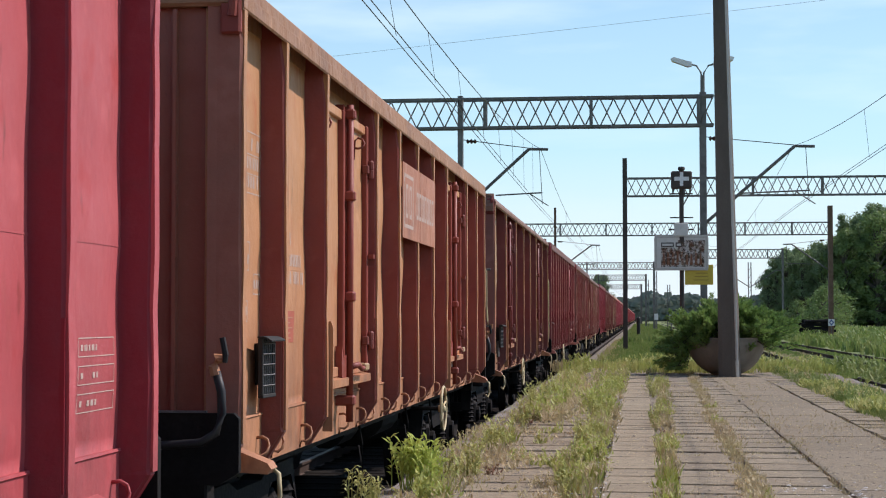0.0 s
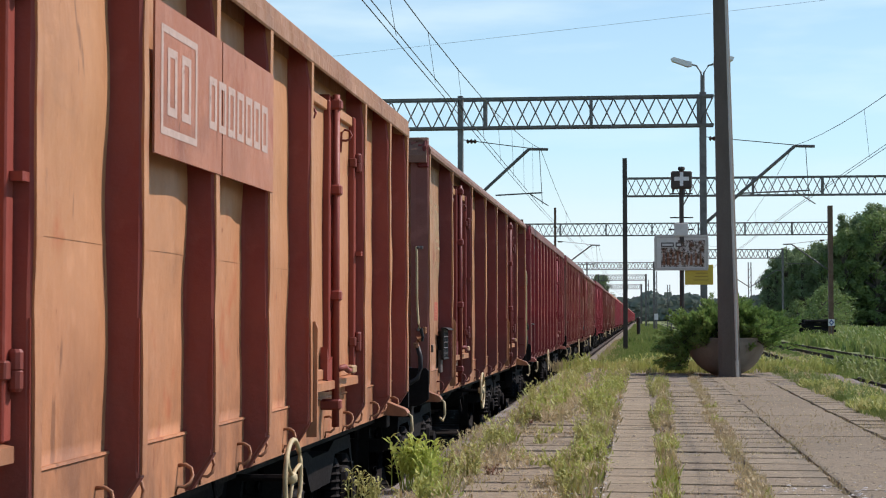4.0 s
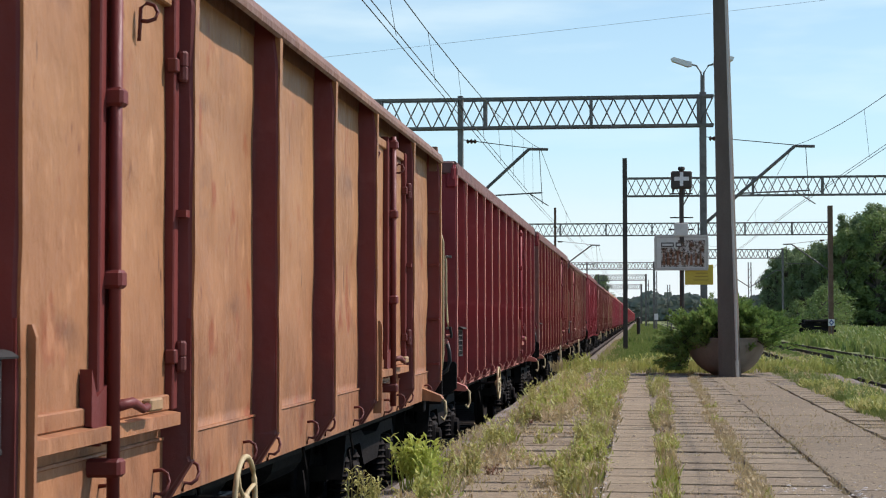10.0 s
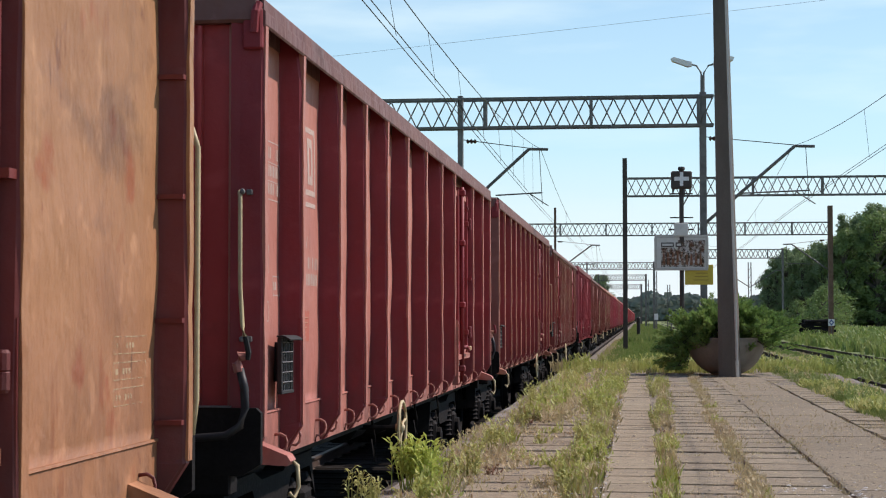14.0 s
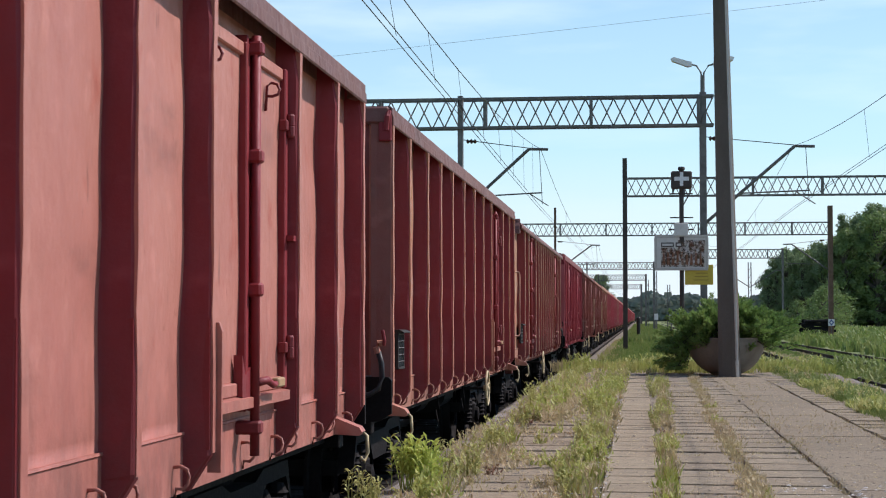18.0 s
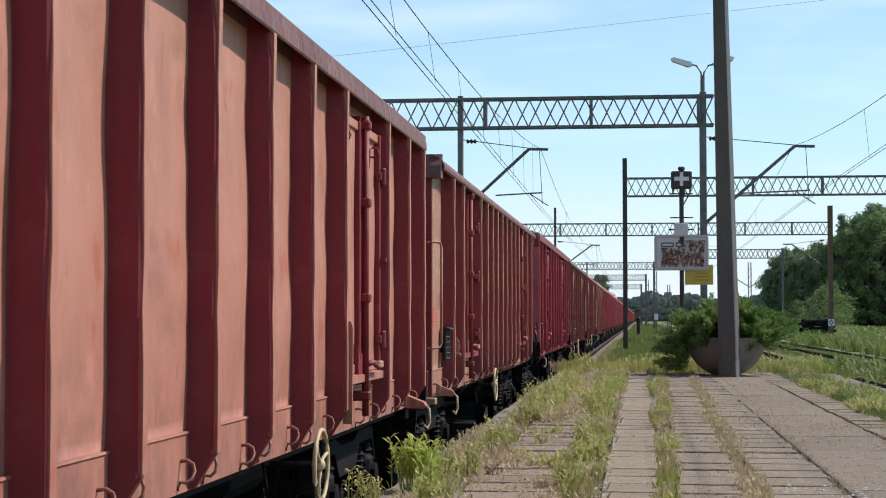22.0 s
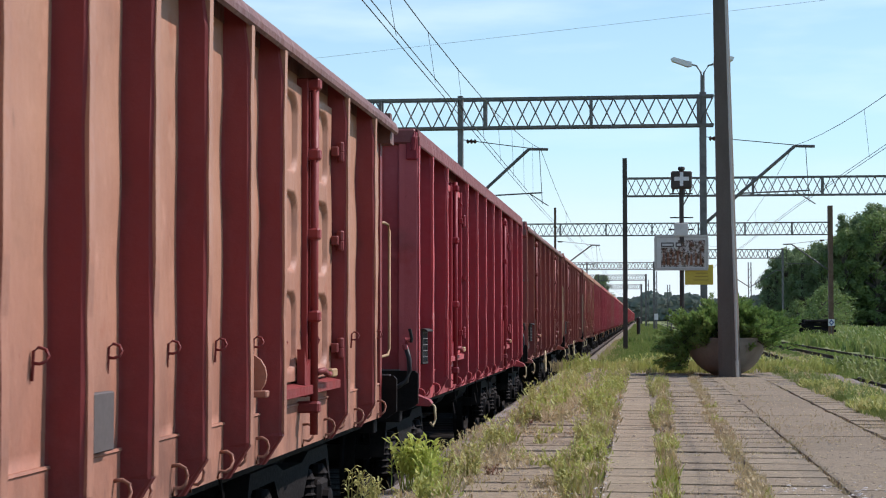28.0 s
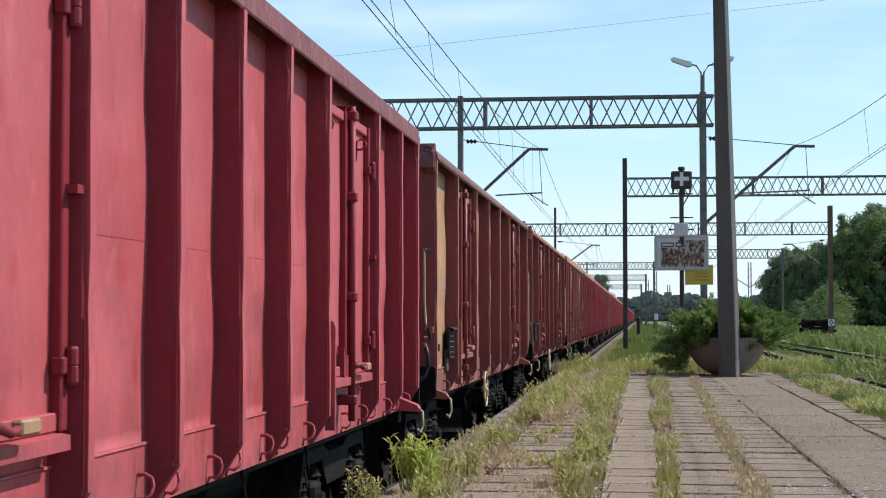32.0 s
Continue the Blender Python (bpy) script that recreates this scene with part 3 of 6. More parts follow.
def label_rack():
    """A sheet-metal pocket that stands off the side, with a deep frame and a flared, curved roof."""
    g = Geo().box(0.0, 0.008, -0.115, 0.115, -0.17, 0.15)
    for y in (-0.13, 0.112):
        g.box(0.0, 0.026, y, y + 0.018, -0.17, 0.15, 0.003)
    g.box(0.0, 0.030, -0.13, 0.131, -0.19, -0.168, 0.004)
    arc = [(0.0, 0.15), (0.03, 0.152), (0.05, 0.146), (0.075, 0.132), (0.077, 0.139), (0.052, 0.156), (0.03, 0.162), (0.0, 0.162)]
    g.prism(arc, -0.14, 0.14)
    return g.box(-0.06, 0.0, 0.02, 0.05, -0.12, 0.12)


def wheelset():
    g = Geo().tube([(-0.78, 0, 0), (0.78, 0, 0)], 0.08, 10)
    for s in (-1, 1):
        prof = [(0.10, 0.70), (0.40, 0.71), (0.485, 0.69), (0.485, 0.715), (0.46, 0.73), (0.455, 0.82), (0.40, 0.82), (0.36, 0.78), (0.14, 0.76), (0.10, 0.84)]
        g.lathe([(r, s * h) for r, h in prof], 26, "x")
        for k in range(4):
            a = k * math.tau / 4
            g.box(s * 0.79 - 0.012, s * 0.79 + 0.012, 0.25 * math.cos(a) - 0.03, 0.25 * math.cos(a) + 0.03, 0.25 * math.sin(a) - 0.03, 0.25 * math.sin(a) + 0.03)
    return g


def bogie_frame():
    g = Geo()
    for s in (-1, 1):
        x0, x1 = (0.95, 1.08) if s > 0 else (-1.08, -0.95)
        g.prism([(-1.35, 0.52), (-1.15, 0.74), (-0.55, 0.74), (-0.35, 0.55), (0.35, 0.55), (0.55, 0.74), (1.15, 0.74), (1.35, 0.52), (1.3, 0.62), (1.2, 0.84), (0.5, 0.84), (0.3, 0.78), (-0.3, 0.78), (-0.5, 0.84), (-1.2, 0.84), (-1.3, 0.62)][::-1], x0, x1, "x")
    g.box(-0.95, 0.95, -0.3, 0.3, 0.56, 0.8, 0.02)
    g.box(-0.95, 0.95, -1.32, -1.22, 0.5, 0.62)
    return g.box(-0.95, 0.95, 1.22, 1.32, 0.5, 0.62)


def axle_box():
    g = Geo().box(0.9, 1.12, -0.14, 0.14, -0.14, 0.16, 0.03)
    g.lathe([(0.10, 1.12), (0.095, 1.16), (0.06, 1.17)], 12, "x")
    return g


def spring():
    g = Geo()
    prof = [(0.05, -0.12)]
    for k in range(6):
        prof += [(0.07, -0.11 + k * 0.055), (0.084, -0.095 + k * 0.055), (0.07, -0.08 + k * 0.055)]
    return g.lathe(prof + [(0.05, 0.24)], 10)


SPIN = []                        # wheel sets that turn: (object, place)


def bogie(parent, y, spin):
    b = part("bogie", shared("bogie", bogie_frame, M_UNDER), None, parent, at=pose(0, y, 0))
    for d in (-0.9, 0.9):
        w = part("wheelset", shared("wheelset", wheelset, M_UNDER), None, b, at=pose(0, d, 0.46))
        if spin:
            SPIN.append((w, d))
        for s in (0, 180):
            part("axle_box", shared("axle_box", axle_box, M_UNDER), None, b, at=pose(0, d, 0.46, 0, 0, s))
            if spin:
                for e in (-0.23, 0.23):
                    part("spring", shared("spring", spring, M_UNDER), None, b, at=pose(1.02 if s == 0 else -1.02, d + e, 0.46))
    return b


def door(parent, ya, yb, mat, mat_rib, pressed, seed):
    """A two-leaf side door: each leaf with its frame, the locking bar between them, hinges, threshold and lever."""
    mid = (ya + yb) / 2
    z0, z1 = 1.38, 3.081
    d = part("side_door", Geo().box(XP - 0.05, XP + 0.004, ya + 0.06, yb - 0.06, Z_SEAM, 3.226), mat, parent)
    for k, (a, b) in enumerate(((ya + 0.07, mid - 0.05), (mid + 0.05, yb - 0.08))):
        g = Geo()
        fx = lambda y, z: XP + 0.035 + 0.012 * noise.noise(Vector((y * 2, z * 1.5, seed + k)))
        ny, nz = (44, 120) if pressed else (8, 20)
        v, f = [], []
        holes = []
        for j in range(nz + 1):
            for i in range(ny + 1):
                y, z = a + (b - a) * i / ny, z0 + (z1 - z0) * j / nz
                dz = 0.0
                if pressed:
                    u = abs(y - (a + b) / 2)
                    h3 = (z1 - z0) / 3
                    q = abs((z - z0) % h3 - h3 / 2)
                    hw, hh, rad = (b - a) / 2 * 0.66, h3 * 0.37, 0.10
                    px, pz = max(u - hw + rad, 0.0), max(q - hh + rad, 0.0)
                    dist = math.hypot(px, pz) - rad + min(max(u - hw + rad, q - hh + rad), 0.0)
                    k3 = min(max(0.5 - dist / 0.032, 0.0), 1.0)
                    dz = -0.062 * k3 * k3 * (3 - 2 * k3)
                v.append((fx(y, z) + dz, y, z))
        f = [(j * (ny + 1) + i, j * (ny + 1) + i + 1, (j + 1) * (ny + 1) + i + 1, (j + 1) * (ny + 1) + i) for j in range(nz) for i in range(ny)]
        g.add(v, f)
        leaf = part("door_leaf", g, mat, d, smooth=pressed)
        fr = Geo()
        t = 0.02 if pressed else 0.045
        for q in ((a - 0.02, a + t, z0 - 0.02, z1 + 0.02), (b - t, b + 0.02, z0 - 0.02, z1 + 0.02), (a + t, b - t, z1 - t, z1 + 0.02), (a + t, b - t, z0 - 0.02, z0 + t)):
            if q[3] - q[2] > 1.0 and not pressed:
                fr.box(XP - 0.03, XP + 0.075, *q, 0.006)
            elif not pressed:
                part("leaf_rail", Geo().box(XP - 0.03, XP + 0.06, *q, 0.006), mat, d)
        if fr.v:
            part("leaf_frame", fr, mat_rib, d)
        if pressed:
            for z in (1.62,):
                part("rope_hook", shared("rope_hook", p_hook, mat_rib, True), None, d, at=pose(XP - 0.01, (a + b) / 2 - 0.02, z - 0.03) @ Matrix.Scale(0.72, 4))
        else:
            part("rope_hook", shared("rope_hook", p_hook, mat_rib, True), None, d, at=pose(XP + 0.045, a + 0.10 + 0.3 * k, 2.915))
    for y in (mid - 0.05, mid + 0.05):
        part("door_post", Geo().box(XP - 0.02, XP + 0.07, y - 0.012, y + 0.012, z0 - 0.1, z1 + 0.06, 0.004), mat_rib, d)
    bar = part("locking_bar", Geo().tube([(XP + 0.10, mid, 1.06), (XP + 0.10, mid, 3.143)], 0.024, 10), mat_rib, d, smooth=True)
    for z in ((1.22, 1.75, 2.232, 2.698, 3.112) if pressed else (1.2, 1.88, 2.542, 3.081)):
        part("bar_clamp", Geo().box(XP, XP + 0.137, mid - 0.040, mid + 0.040, z - 0.034, z + 0.034, 0.012), mat_rib, d)
    part("lock_plate", Geo().prism([(mid - 0.20, 1.36), (mid - 0.04, 1.30), (mid - 0.03, 1.5), (mid - 0.14, 1.46), (mid - 0.2, 1.56)], XP + 0.04, XP + 0.085, "x"), mat_rib, d)
    lev = part("lock_lever", Geo().tube([(XP + 0.11, mid, 1.42), (XP + 0.14, mid + 0.1, 1.43), (XP + 0.15, mid + 0.2, 1.40), (XP + 0.145, mid + 0.3, 1.41)], [0.022, 0.02, 0.016, 0.016], 8), mat_rib, d, smooth=True)
    part("lever_grip", Geo().box(XP + 0.125, XP + 0.165, mid + 0.26, mid + 0.42, 1.385, 1.435, 0.008), M_GRIP, d, "worn ochre lever grip")
    part("threshold", Geo().prism([(XP - 0.02, 1.27), (XP + 0.10, 1.30), (XP + 0.10, 1.35), (XP - 0.02, 1.37)], ya + 0.1, yb - 0.1), mat_rib if pressed else mat, d)
    for z in (1.58, 2.791) if not pressed else (1.55, 2.232, 2.801):
        part("hinge", shared("hinge", hinge, mat_rib, False), None, d, at=pose(SIDE - 0.035, yb - 0.075, z))
    if not pressed:
        part("stop_bar", Geo().box(XP + 0.02, SIDE - 0.01, yb - 0.10, yb - 0.03, 2.16, 2.19), mat_rib, d)
    return d


def logo_patch(parent, y0, z0, s, fx, mat):
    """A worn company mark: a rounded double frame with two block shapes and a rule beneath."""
    g = Geo()
    marks_frame(g, y0, z0, y0 + s, z0 + s * 0.75, fx, s * 0.06)
    for a in (0.16, 0.54):
        marks_bar(g, y0 + s * a, z0 + s * 0.12, y0 + s * (a + 0.10), z0 + s * 0.63, fx)
        marks_bar(g, y0 + s * (a + 0.11), z0 + s * 0.12, y0 + s * (a + 0.28), z0 + s * 0.22, fx)
        marks_bar(g, y0 + s * (a + 0.11), z0 + s * 0.53, y0 + s * (a + 0.28), z0 + s * 0.63, fx)
        marks_bar(g, y0 + s * (a + 0.20), z0 + s * 0.22, y0 + s * (a + 0.29), z0 + s * 0.53, fx)
    marks_bar(g, y0, z0 - s * 0.13, y0 + s, z0 - s * 0.08, fx)
    return part("company_mark", g, mat, parent, "worn pale company mark")


def wagon(label, ribs, doors, mat, mat_rib, seed, rail="box", wheel=None, logo=None, board=None, pressed=False, mark=None, first=None, rail_mat=None, tz=2.15, end_mat=None, cls="Eas", group="wagons of the freight train", spin=True, grab=True):
    """An open high-sided wagon. ribs: places of the side posts from the near end; doors: bays that hold a door."""
    rng = random.Random(seed)
    L = ribs[-1]
    w = thing("open_wagon", label, "freight wagon", group=group)
    mark = mark or M_WHITE
    wide_bays = ribs[1] > 1.5
    drop = -0.045 if pressed else 0.0
    # side sheets, both sides
    bays = list(zip(ribs[:-1], ribs[1:]))
    for i, (a, b) in enumerate(bays):
        if i in doors:
            door(w, a, b, mat, mat_rib, pressed, seed + i)
            part("side_sheet", Geo().box(-XP - 0.03, -XP + 0.05, a, b, Z_SEAM, 3.226), mat, w)
            continue
        bulge = 0.026 if i > 1 else 0.016
        m = first if (i == 0 and first) else mat
        s = part("side_sheet", side_sheet(a, b, seed + i, bulge), m, w, smooth=True)
        part("side_sheet", s.data, None, w, at=pose(0, a + b, 0, 0, 0, 180))
        if seed in (11, 23, 71) and i > 0:
            gs, zs = Geo(), 2.03 + 0.02 * math.sin(seed)
            fs = lambda y, z: sheet_x(y, z, a, b, seed + i, bulge)
            marks_bar(gs, a + 0.04, zs, b - 0.04, zs + 0.008, lambda y, z: fs(y, z))
            part("weld_seam", gs, mat, w)
        part("rope_hook", shared("rope_hook", p_hook, mat_rib, True), None, w, at=pose(XP + 0.01, a + 0.72 * (b - a), 1.60) @ Matrix.Scale(0.75, 4)) if pressed else None
    for i, y in enumerate(ribs):
        yy = min(max(y, 0.035), L - 0.035)
        if i in (0, len(ribs) - 1) and pressed:
            e1 = 1 if i == 0 else -1
            g = Geo().prism([(XP - 0.06, y - e1 * 0.006), (XP + 0.02, y - e1 * 0.006), (XP + 0.02, y + e1 * 0.06), (XP - 0.06, y + e1 * 0.09)][::e1], 0.985, 3.226, "z")
            r = part("corner_post", g, mat_rib, w)
            part("corner_post", r.data, None, w, at=pose(0, 0, 0, 0, 0, 0) @ Matrix.Diagonal((-1, 1, 1, 1)))
            continue
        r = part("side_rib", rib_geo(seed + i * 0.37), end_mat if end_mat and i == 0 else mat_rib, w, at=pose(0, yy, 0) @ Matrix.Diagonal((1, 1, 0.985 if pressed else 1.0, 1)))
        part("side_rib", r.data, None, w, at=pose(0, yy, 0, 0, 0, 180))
        # Lit outer edge in the sheets' paint; the rib's own paint holds its shade.
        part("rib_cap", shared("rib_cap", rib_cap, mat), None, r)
        if not pressed and 0 < i < len(ribs) - 1:
            part("rib_shoe", shared("rib_shoe", lambda: Geo().prism([(XP, -0.042), (SIDE - 0.004, -0.036), (SIDE - 0.004, 0.041), (XP, 0.042)], 1.165, 1.74, "z"), mat_rib), None, w, at=pose(0, yy, 0))
        if i in doors and not pressed:
            part("guard_plate", shared("guard_plate", lambda: Geo().prism([(SIDE - 0.03, 1.06), (SIDE + 0.03, 1.06), (SIDE + 0.034, 1.68), (SIDE + 0.02, 1.72), (SIDE - 0.03, 1.72)], -0.012, 0.012), mat), None, w, at=pose(0, yy + 0.045, 0))
    # sill with tie rings
    for s in (0, 180):
        part("sill", Geo().prism([(XP - 0.08, Z_SILL), (XP + 0.012, Z_SILL), (XP + 0.012, Z_SEAM - 0.012), (XP + 0.020, Z_SEAM - 0.006), (XP + 0.016, Z_SEAM + 0.004), (XP - 0.08, Z_SEAM + 0.004)], 0.0, L), mat, w, at=pose(0, L if s else 0, 0, 0, 0, s))
    for i, (a, b) in enumerate(bays):
        for k in ((0.16, 0.82) if i not in doors else (0.55, 0.9)):
            part("tie_ring", shared("tie_ring", tie_ring, mat_rib if wide_bays else mat, True), None, w, at=pose(XP + 0.01, a + (b - a) * k, 1.06 + rng.uniform(-0.01, 0.015), rng.uniform(-25, 10)))
    # top rails
    if rail == "box":
        prof = [(XP - 0.07, 3.215), (XP + 0.006, 3.215), (XP + 0.006, 3.337), (SIDE - 0.008, 3.337), (SIDE - 0.006, 3.206), (SIDE + 0.005, 3.2), (SIDE + 0.012, 3.21), (SIDE + 0.012, 3.272), (SIDE + 0.004, 3.28), (SIDE + 0.004, 3.331), (SIDE - 0.014, 3.35), (XP - 0.07, 3.35)]
    else:
        prof = [(XP - 0.07, 3.205), (XP + 0.006, 3.205), (XP + 0.006, 3.325), (SIDE - 0.056, 3.318), (SIDE - 0.010, 3.274), (SIDE + 0.003, 3.238), (SIDE + 0.0, 3.195), (SIDE + 0.016, 3.21), (SIDE + 0.018, 3.241), (SIDE - 0.0, 3.283), (SIDE - 0.05, 3.329), (SIDE - 0.09, 3.345), (XP - 0.07, 3.345)]
    for s in (0, 180):
        r = part("top_rail", Geo().prism(prof, -0.02, L + 0.02), rail_mat or mat, w, at=pose(0, L if s else 0, drop, 0, 0, s))
    for y in ((0.0,) if not pressed else ()):
        part("corner_bracket", Geo().tube([(SIDE - 0.02, -0.03, 3.309), (SIDE - 0.03, -0.06, 3.267), (SIDE - 0.04, -0.05, 3.164)], 0.022, 8).box(SIDE - 0.10, SIDE, -0.045, 0.0, 3.081, 3.288, 0.01), mat_rib, w)
    # end walls
    for s in (0, 180):
        e = part("end_wall", Geo().box(-XP - 0.02, XP - 0.03, 0.02, 0.085, 1.22, 3.226), end_mat or END, w, at=pose(0, L if s else 0, 0, 0, 0, s))
        for x in (-0.72, 0.0, 0.72):
            part("end_post", Geo().prism([(x - 0.14, 0.035), (x - 0.075, -0.055), (x + 0.075, -0.055), (x + 0.14, 0.035)], 1.24, 3.205, "z"), end_mat or END, e)
        part("end_rail", Geo().box(-SIDE + 0.02, SIDE - 0.02, -0.05, 0.09, 3.215, 3.345, 0.015) if rail == "box" else Geo().prism([(-0.09, 3.122), (0.09, 3.122), (0.09, 3.355), (0.02, 3.355), (-0.07, 3.236), (-0.09, 3.184)], -SIDE + 0.03, SIDE - 0.012, "x"), rail_mat or mat, e, at=pose(0, 0, drop))
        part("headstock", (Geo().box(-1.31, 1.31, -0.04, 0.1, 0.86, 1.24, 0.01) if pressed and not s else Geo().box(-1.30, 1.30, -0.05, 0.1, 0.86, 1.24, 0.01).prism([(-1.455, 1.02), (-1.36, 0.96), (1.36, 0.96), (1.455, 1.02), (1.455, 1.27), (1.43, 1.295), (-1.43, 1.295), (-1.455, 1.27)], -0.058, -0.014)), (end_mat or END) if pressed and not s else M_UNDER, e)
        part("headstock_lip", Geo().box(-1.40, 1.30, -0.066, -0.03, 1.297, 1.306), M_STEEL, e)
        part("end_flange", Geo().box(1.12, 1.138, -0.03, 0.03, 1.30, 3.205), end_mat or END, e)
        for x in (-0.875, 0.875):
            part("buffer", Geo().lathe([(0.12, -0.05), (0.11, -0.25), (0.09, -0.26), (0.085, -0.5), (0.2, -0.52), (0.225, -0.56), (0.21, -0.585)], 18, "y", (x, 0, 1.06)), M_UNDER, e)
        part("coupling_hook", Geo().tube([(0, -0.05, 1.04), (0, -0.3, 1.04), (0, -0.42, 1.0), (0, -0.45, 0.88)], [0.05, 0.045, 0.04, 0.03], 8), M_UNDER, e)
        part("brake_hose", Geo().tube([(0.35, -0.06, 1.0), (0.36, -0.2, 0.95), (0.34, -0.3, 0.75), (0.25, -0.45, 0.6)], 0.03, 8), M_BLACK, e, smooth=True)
        if not pressed:
            part("release_pipe", Geo().tube([(0.50, -0.14, 1.17), (1.12, -0.15, 1.15), (1.30, -0.15, 1.165), (1.37, -0.145, 1.21), (1.395, -0.14, 1.30), (1.39, -0.135, 1.40), (1.365, -0.13, 1.49)], 0.021, 10), M_BLACK, e, smooth=True)
            part("pipe_cock", Geo().tube([(1.362, -0.13, 1.475), (1.352, -0.13, 1.515), (1.372, -0.135, 1.553), (1.405, -0.135, 1.555)], [0.027, 0.026, 0.028, 0.018], 8), mat, e, "painted air cock")
            part("cock_lever", Geo().tube([(1.41, -0.15, 1.535), (1.415, -0.155, 1.57), (1.40, -0.16, 1.65)], [0.012, 0.015, 0.014], 8), mat_rib if seed == 59 else M_RACK, e)
        if grab:
            gr = part("grab_rail", Geo().tube([(1.345, 0.0, 2.366), (1.345, -0.06, 2.366), (1.35, -0.075, 2.325), (1.352, -0.075, 1.90), (1.365, -0.075, 1.70), (1.372, -0.07, 1.65), (1.375, 0.0, 1.63)], 0.011, 8), M_CREAM, e, smooth=True)
            for z in (2.366, 1.635):
                part("rail_bolt", Geo().lathe([(0.002, -0.083), (0.012, -0.08), (0.015, -0.07), (0.012, -0.06), (0.01, -0.05)], 10, "y", (1.36, 0, z)), M_STEEL, gr)
                part("bolt_plate", Geo().box(1.37, 1.40, -0.03, 0.0, z - 0.014, z + 0.014, 0.004), M_STEEL, gr)
        if rail == "round" and not pressed:
            part("end_plate", Geo().box(1.40, 1.43, -0.06, 0.0, 1.60, 1.66, 0.004), mat, e)
    # corner steps with their hooks, both ends
    for y in (0.42, L - 0.42) if not pressed else (0.42,):
        st = part("corner_step", Geo().prism([(XP, 0.985), (SIDE + 0.05, 0.975), (SIDE + 0.07, 1.0), (SIDE + 0.05, 1.03), (XP, 1.10)], y - (0.03 if pressed else 0.07), y + (0.03 if pressed else 0.07)), mat, w)
        part("step_hook", Geo().tube([(SIDE + 0.05, y + 0.03, 1.0), (SIDE + 0.085, y + 0.035, 0.97), (SIDE + 0.09, y + 0.04, 0.86), (SIDE + 0.07, y + 0.03, 0.80), (SIDE + 0.05, y + 0.0, 0.83)], 0.012, 8), M_CREAM, st, smooth=True)
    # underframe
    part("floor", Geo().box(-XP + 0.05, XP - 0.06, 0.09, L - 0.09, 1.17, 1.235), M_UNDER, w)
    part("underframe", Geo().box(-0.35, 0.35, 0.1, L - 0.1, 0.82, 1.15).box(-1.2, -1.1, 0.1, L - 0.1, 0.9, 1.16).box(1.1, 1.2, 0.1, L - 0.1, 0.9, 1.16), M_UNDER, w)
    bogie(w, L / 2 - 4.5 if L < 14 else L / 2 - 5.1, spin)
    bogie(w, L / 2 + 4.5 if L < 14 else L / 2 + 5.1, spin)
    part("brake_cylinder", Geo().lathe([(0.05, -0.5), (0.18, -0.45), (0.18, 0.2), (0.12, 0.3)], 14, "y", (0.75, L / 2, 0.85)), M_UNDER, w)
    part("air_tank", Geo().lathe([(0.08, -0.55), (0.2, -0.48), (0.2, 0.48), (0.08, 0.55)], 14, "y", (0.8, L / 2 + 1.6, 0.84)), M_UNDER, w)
    for y in (L / 2 - 1.6, L / 2 + 0.9, L / 2 + 2.6):
        part("hanging_chain", Geo().tube([(1.22, y, 1.0), (1.25, y + 0.02, 0.8), (1.24, y + 0.08, 0.62), (1.2, y + 0.14, 0.78)], 0.010, 6), M_UNDER, w)
    if pressed:
        part("corner_rail", Geo().tube([(XP - 0.02, -0.03, 2.46), (XP + 0.03, 0.05, 2.47), (XP + 0.09, 0.10, 2.46), (XP + 0.10, 0.11, 2.418), (XP + 0.10, 0.11, 1.50), (XP + 0.09, 0.10, 1.46), (XP + 0.03, 0.05, 1.45), (XP - 0.02, -0.03, 1.45)], 0.013, 8), mat, w, smooth=True)
        part("corner_rail", Geo().tube([(XP - 0.03, L - 0.02, 2.47), (XP + 0.02, L + 0.12, 2.48), (XP + 0.03, L + 0.25, 2.47), (XP + 0.035, L + 0.29, 2.418), (XP + 0.035, L + 0.29, 1.50), (XP + 0.03, L + 0.25, 1.45), (XP + 0.0, L + 0.1, 1.44), (XP - 0.03, L - 0.02, 1.44)], 0.012, 8), M_GRIP, w, smooth=True)
        for y in (1.6, 9.88):
            part("curved_bracket", Geo().prism([(XP, -0.11)] + [(XP + 0.02 + 0.10 * math.sin(a * math.pi / 8), -0.11 * math.cos(a * math.pi / 8)) for a in range(9)] + [(XP, 0.11)], y - 0.012, y + 0.012).box(XP, XP + 0.13, y - 0.05, y + 0.02, -0.11, -0.075, 0.006), mat, w, at=pose(0, 0, 1.45))
        for z in (1.62, 2.11):
            part("end_shelf", Geo().box(0.80, 1.27, -0.11, 0.03, z, z + 0.02, 0.004), end_mat or mat_rib, w)
        part("end_handle", Geo().tube([(1.13, 0.0, 2.45), (1.13, -0.08, 2.44), (1.10, -0.10, 2.40), (1.07, -0.10, 2.355), (1.0, -0.10, 2.335), (0.78, -0.09, 2.33), (0.76, 0.0, 2.33)], 0.013, 8), M_GRIP, w, smooth=True)
        part("end_step", Geo().box(1.08, 1.40, -0.19, -0.05, 0.92, 0.985, 0.008), M_GRIP, w, "worn pale step board")
    if wheel:
        part("brake_wheel", shared("brake_wheel", hand_wheel, M_CREAM, True), None, w, "cream hand brake wheel", at=pose(SIDE + 0.05, wheel, 0.90))
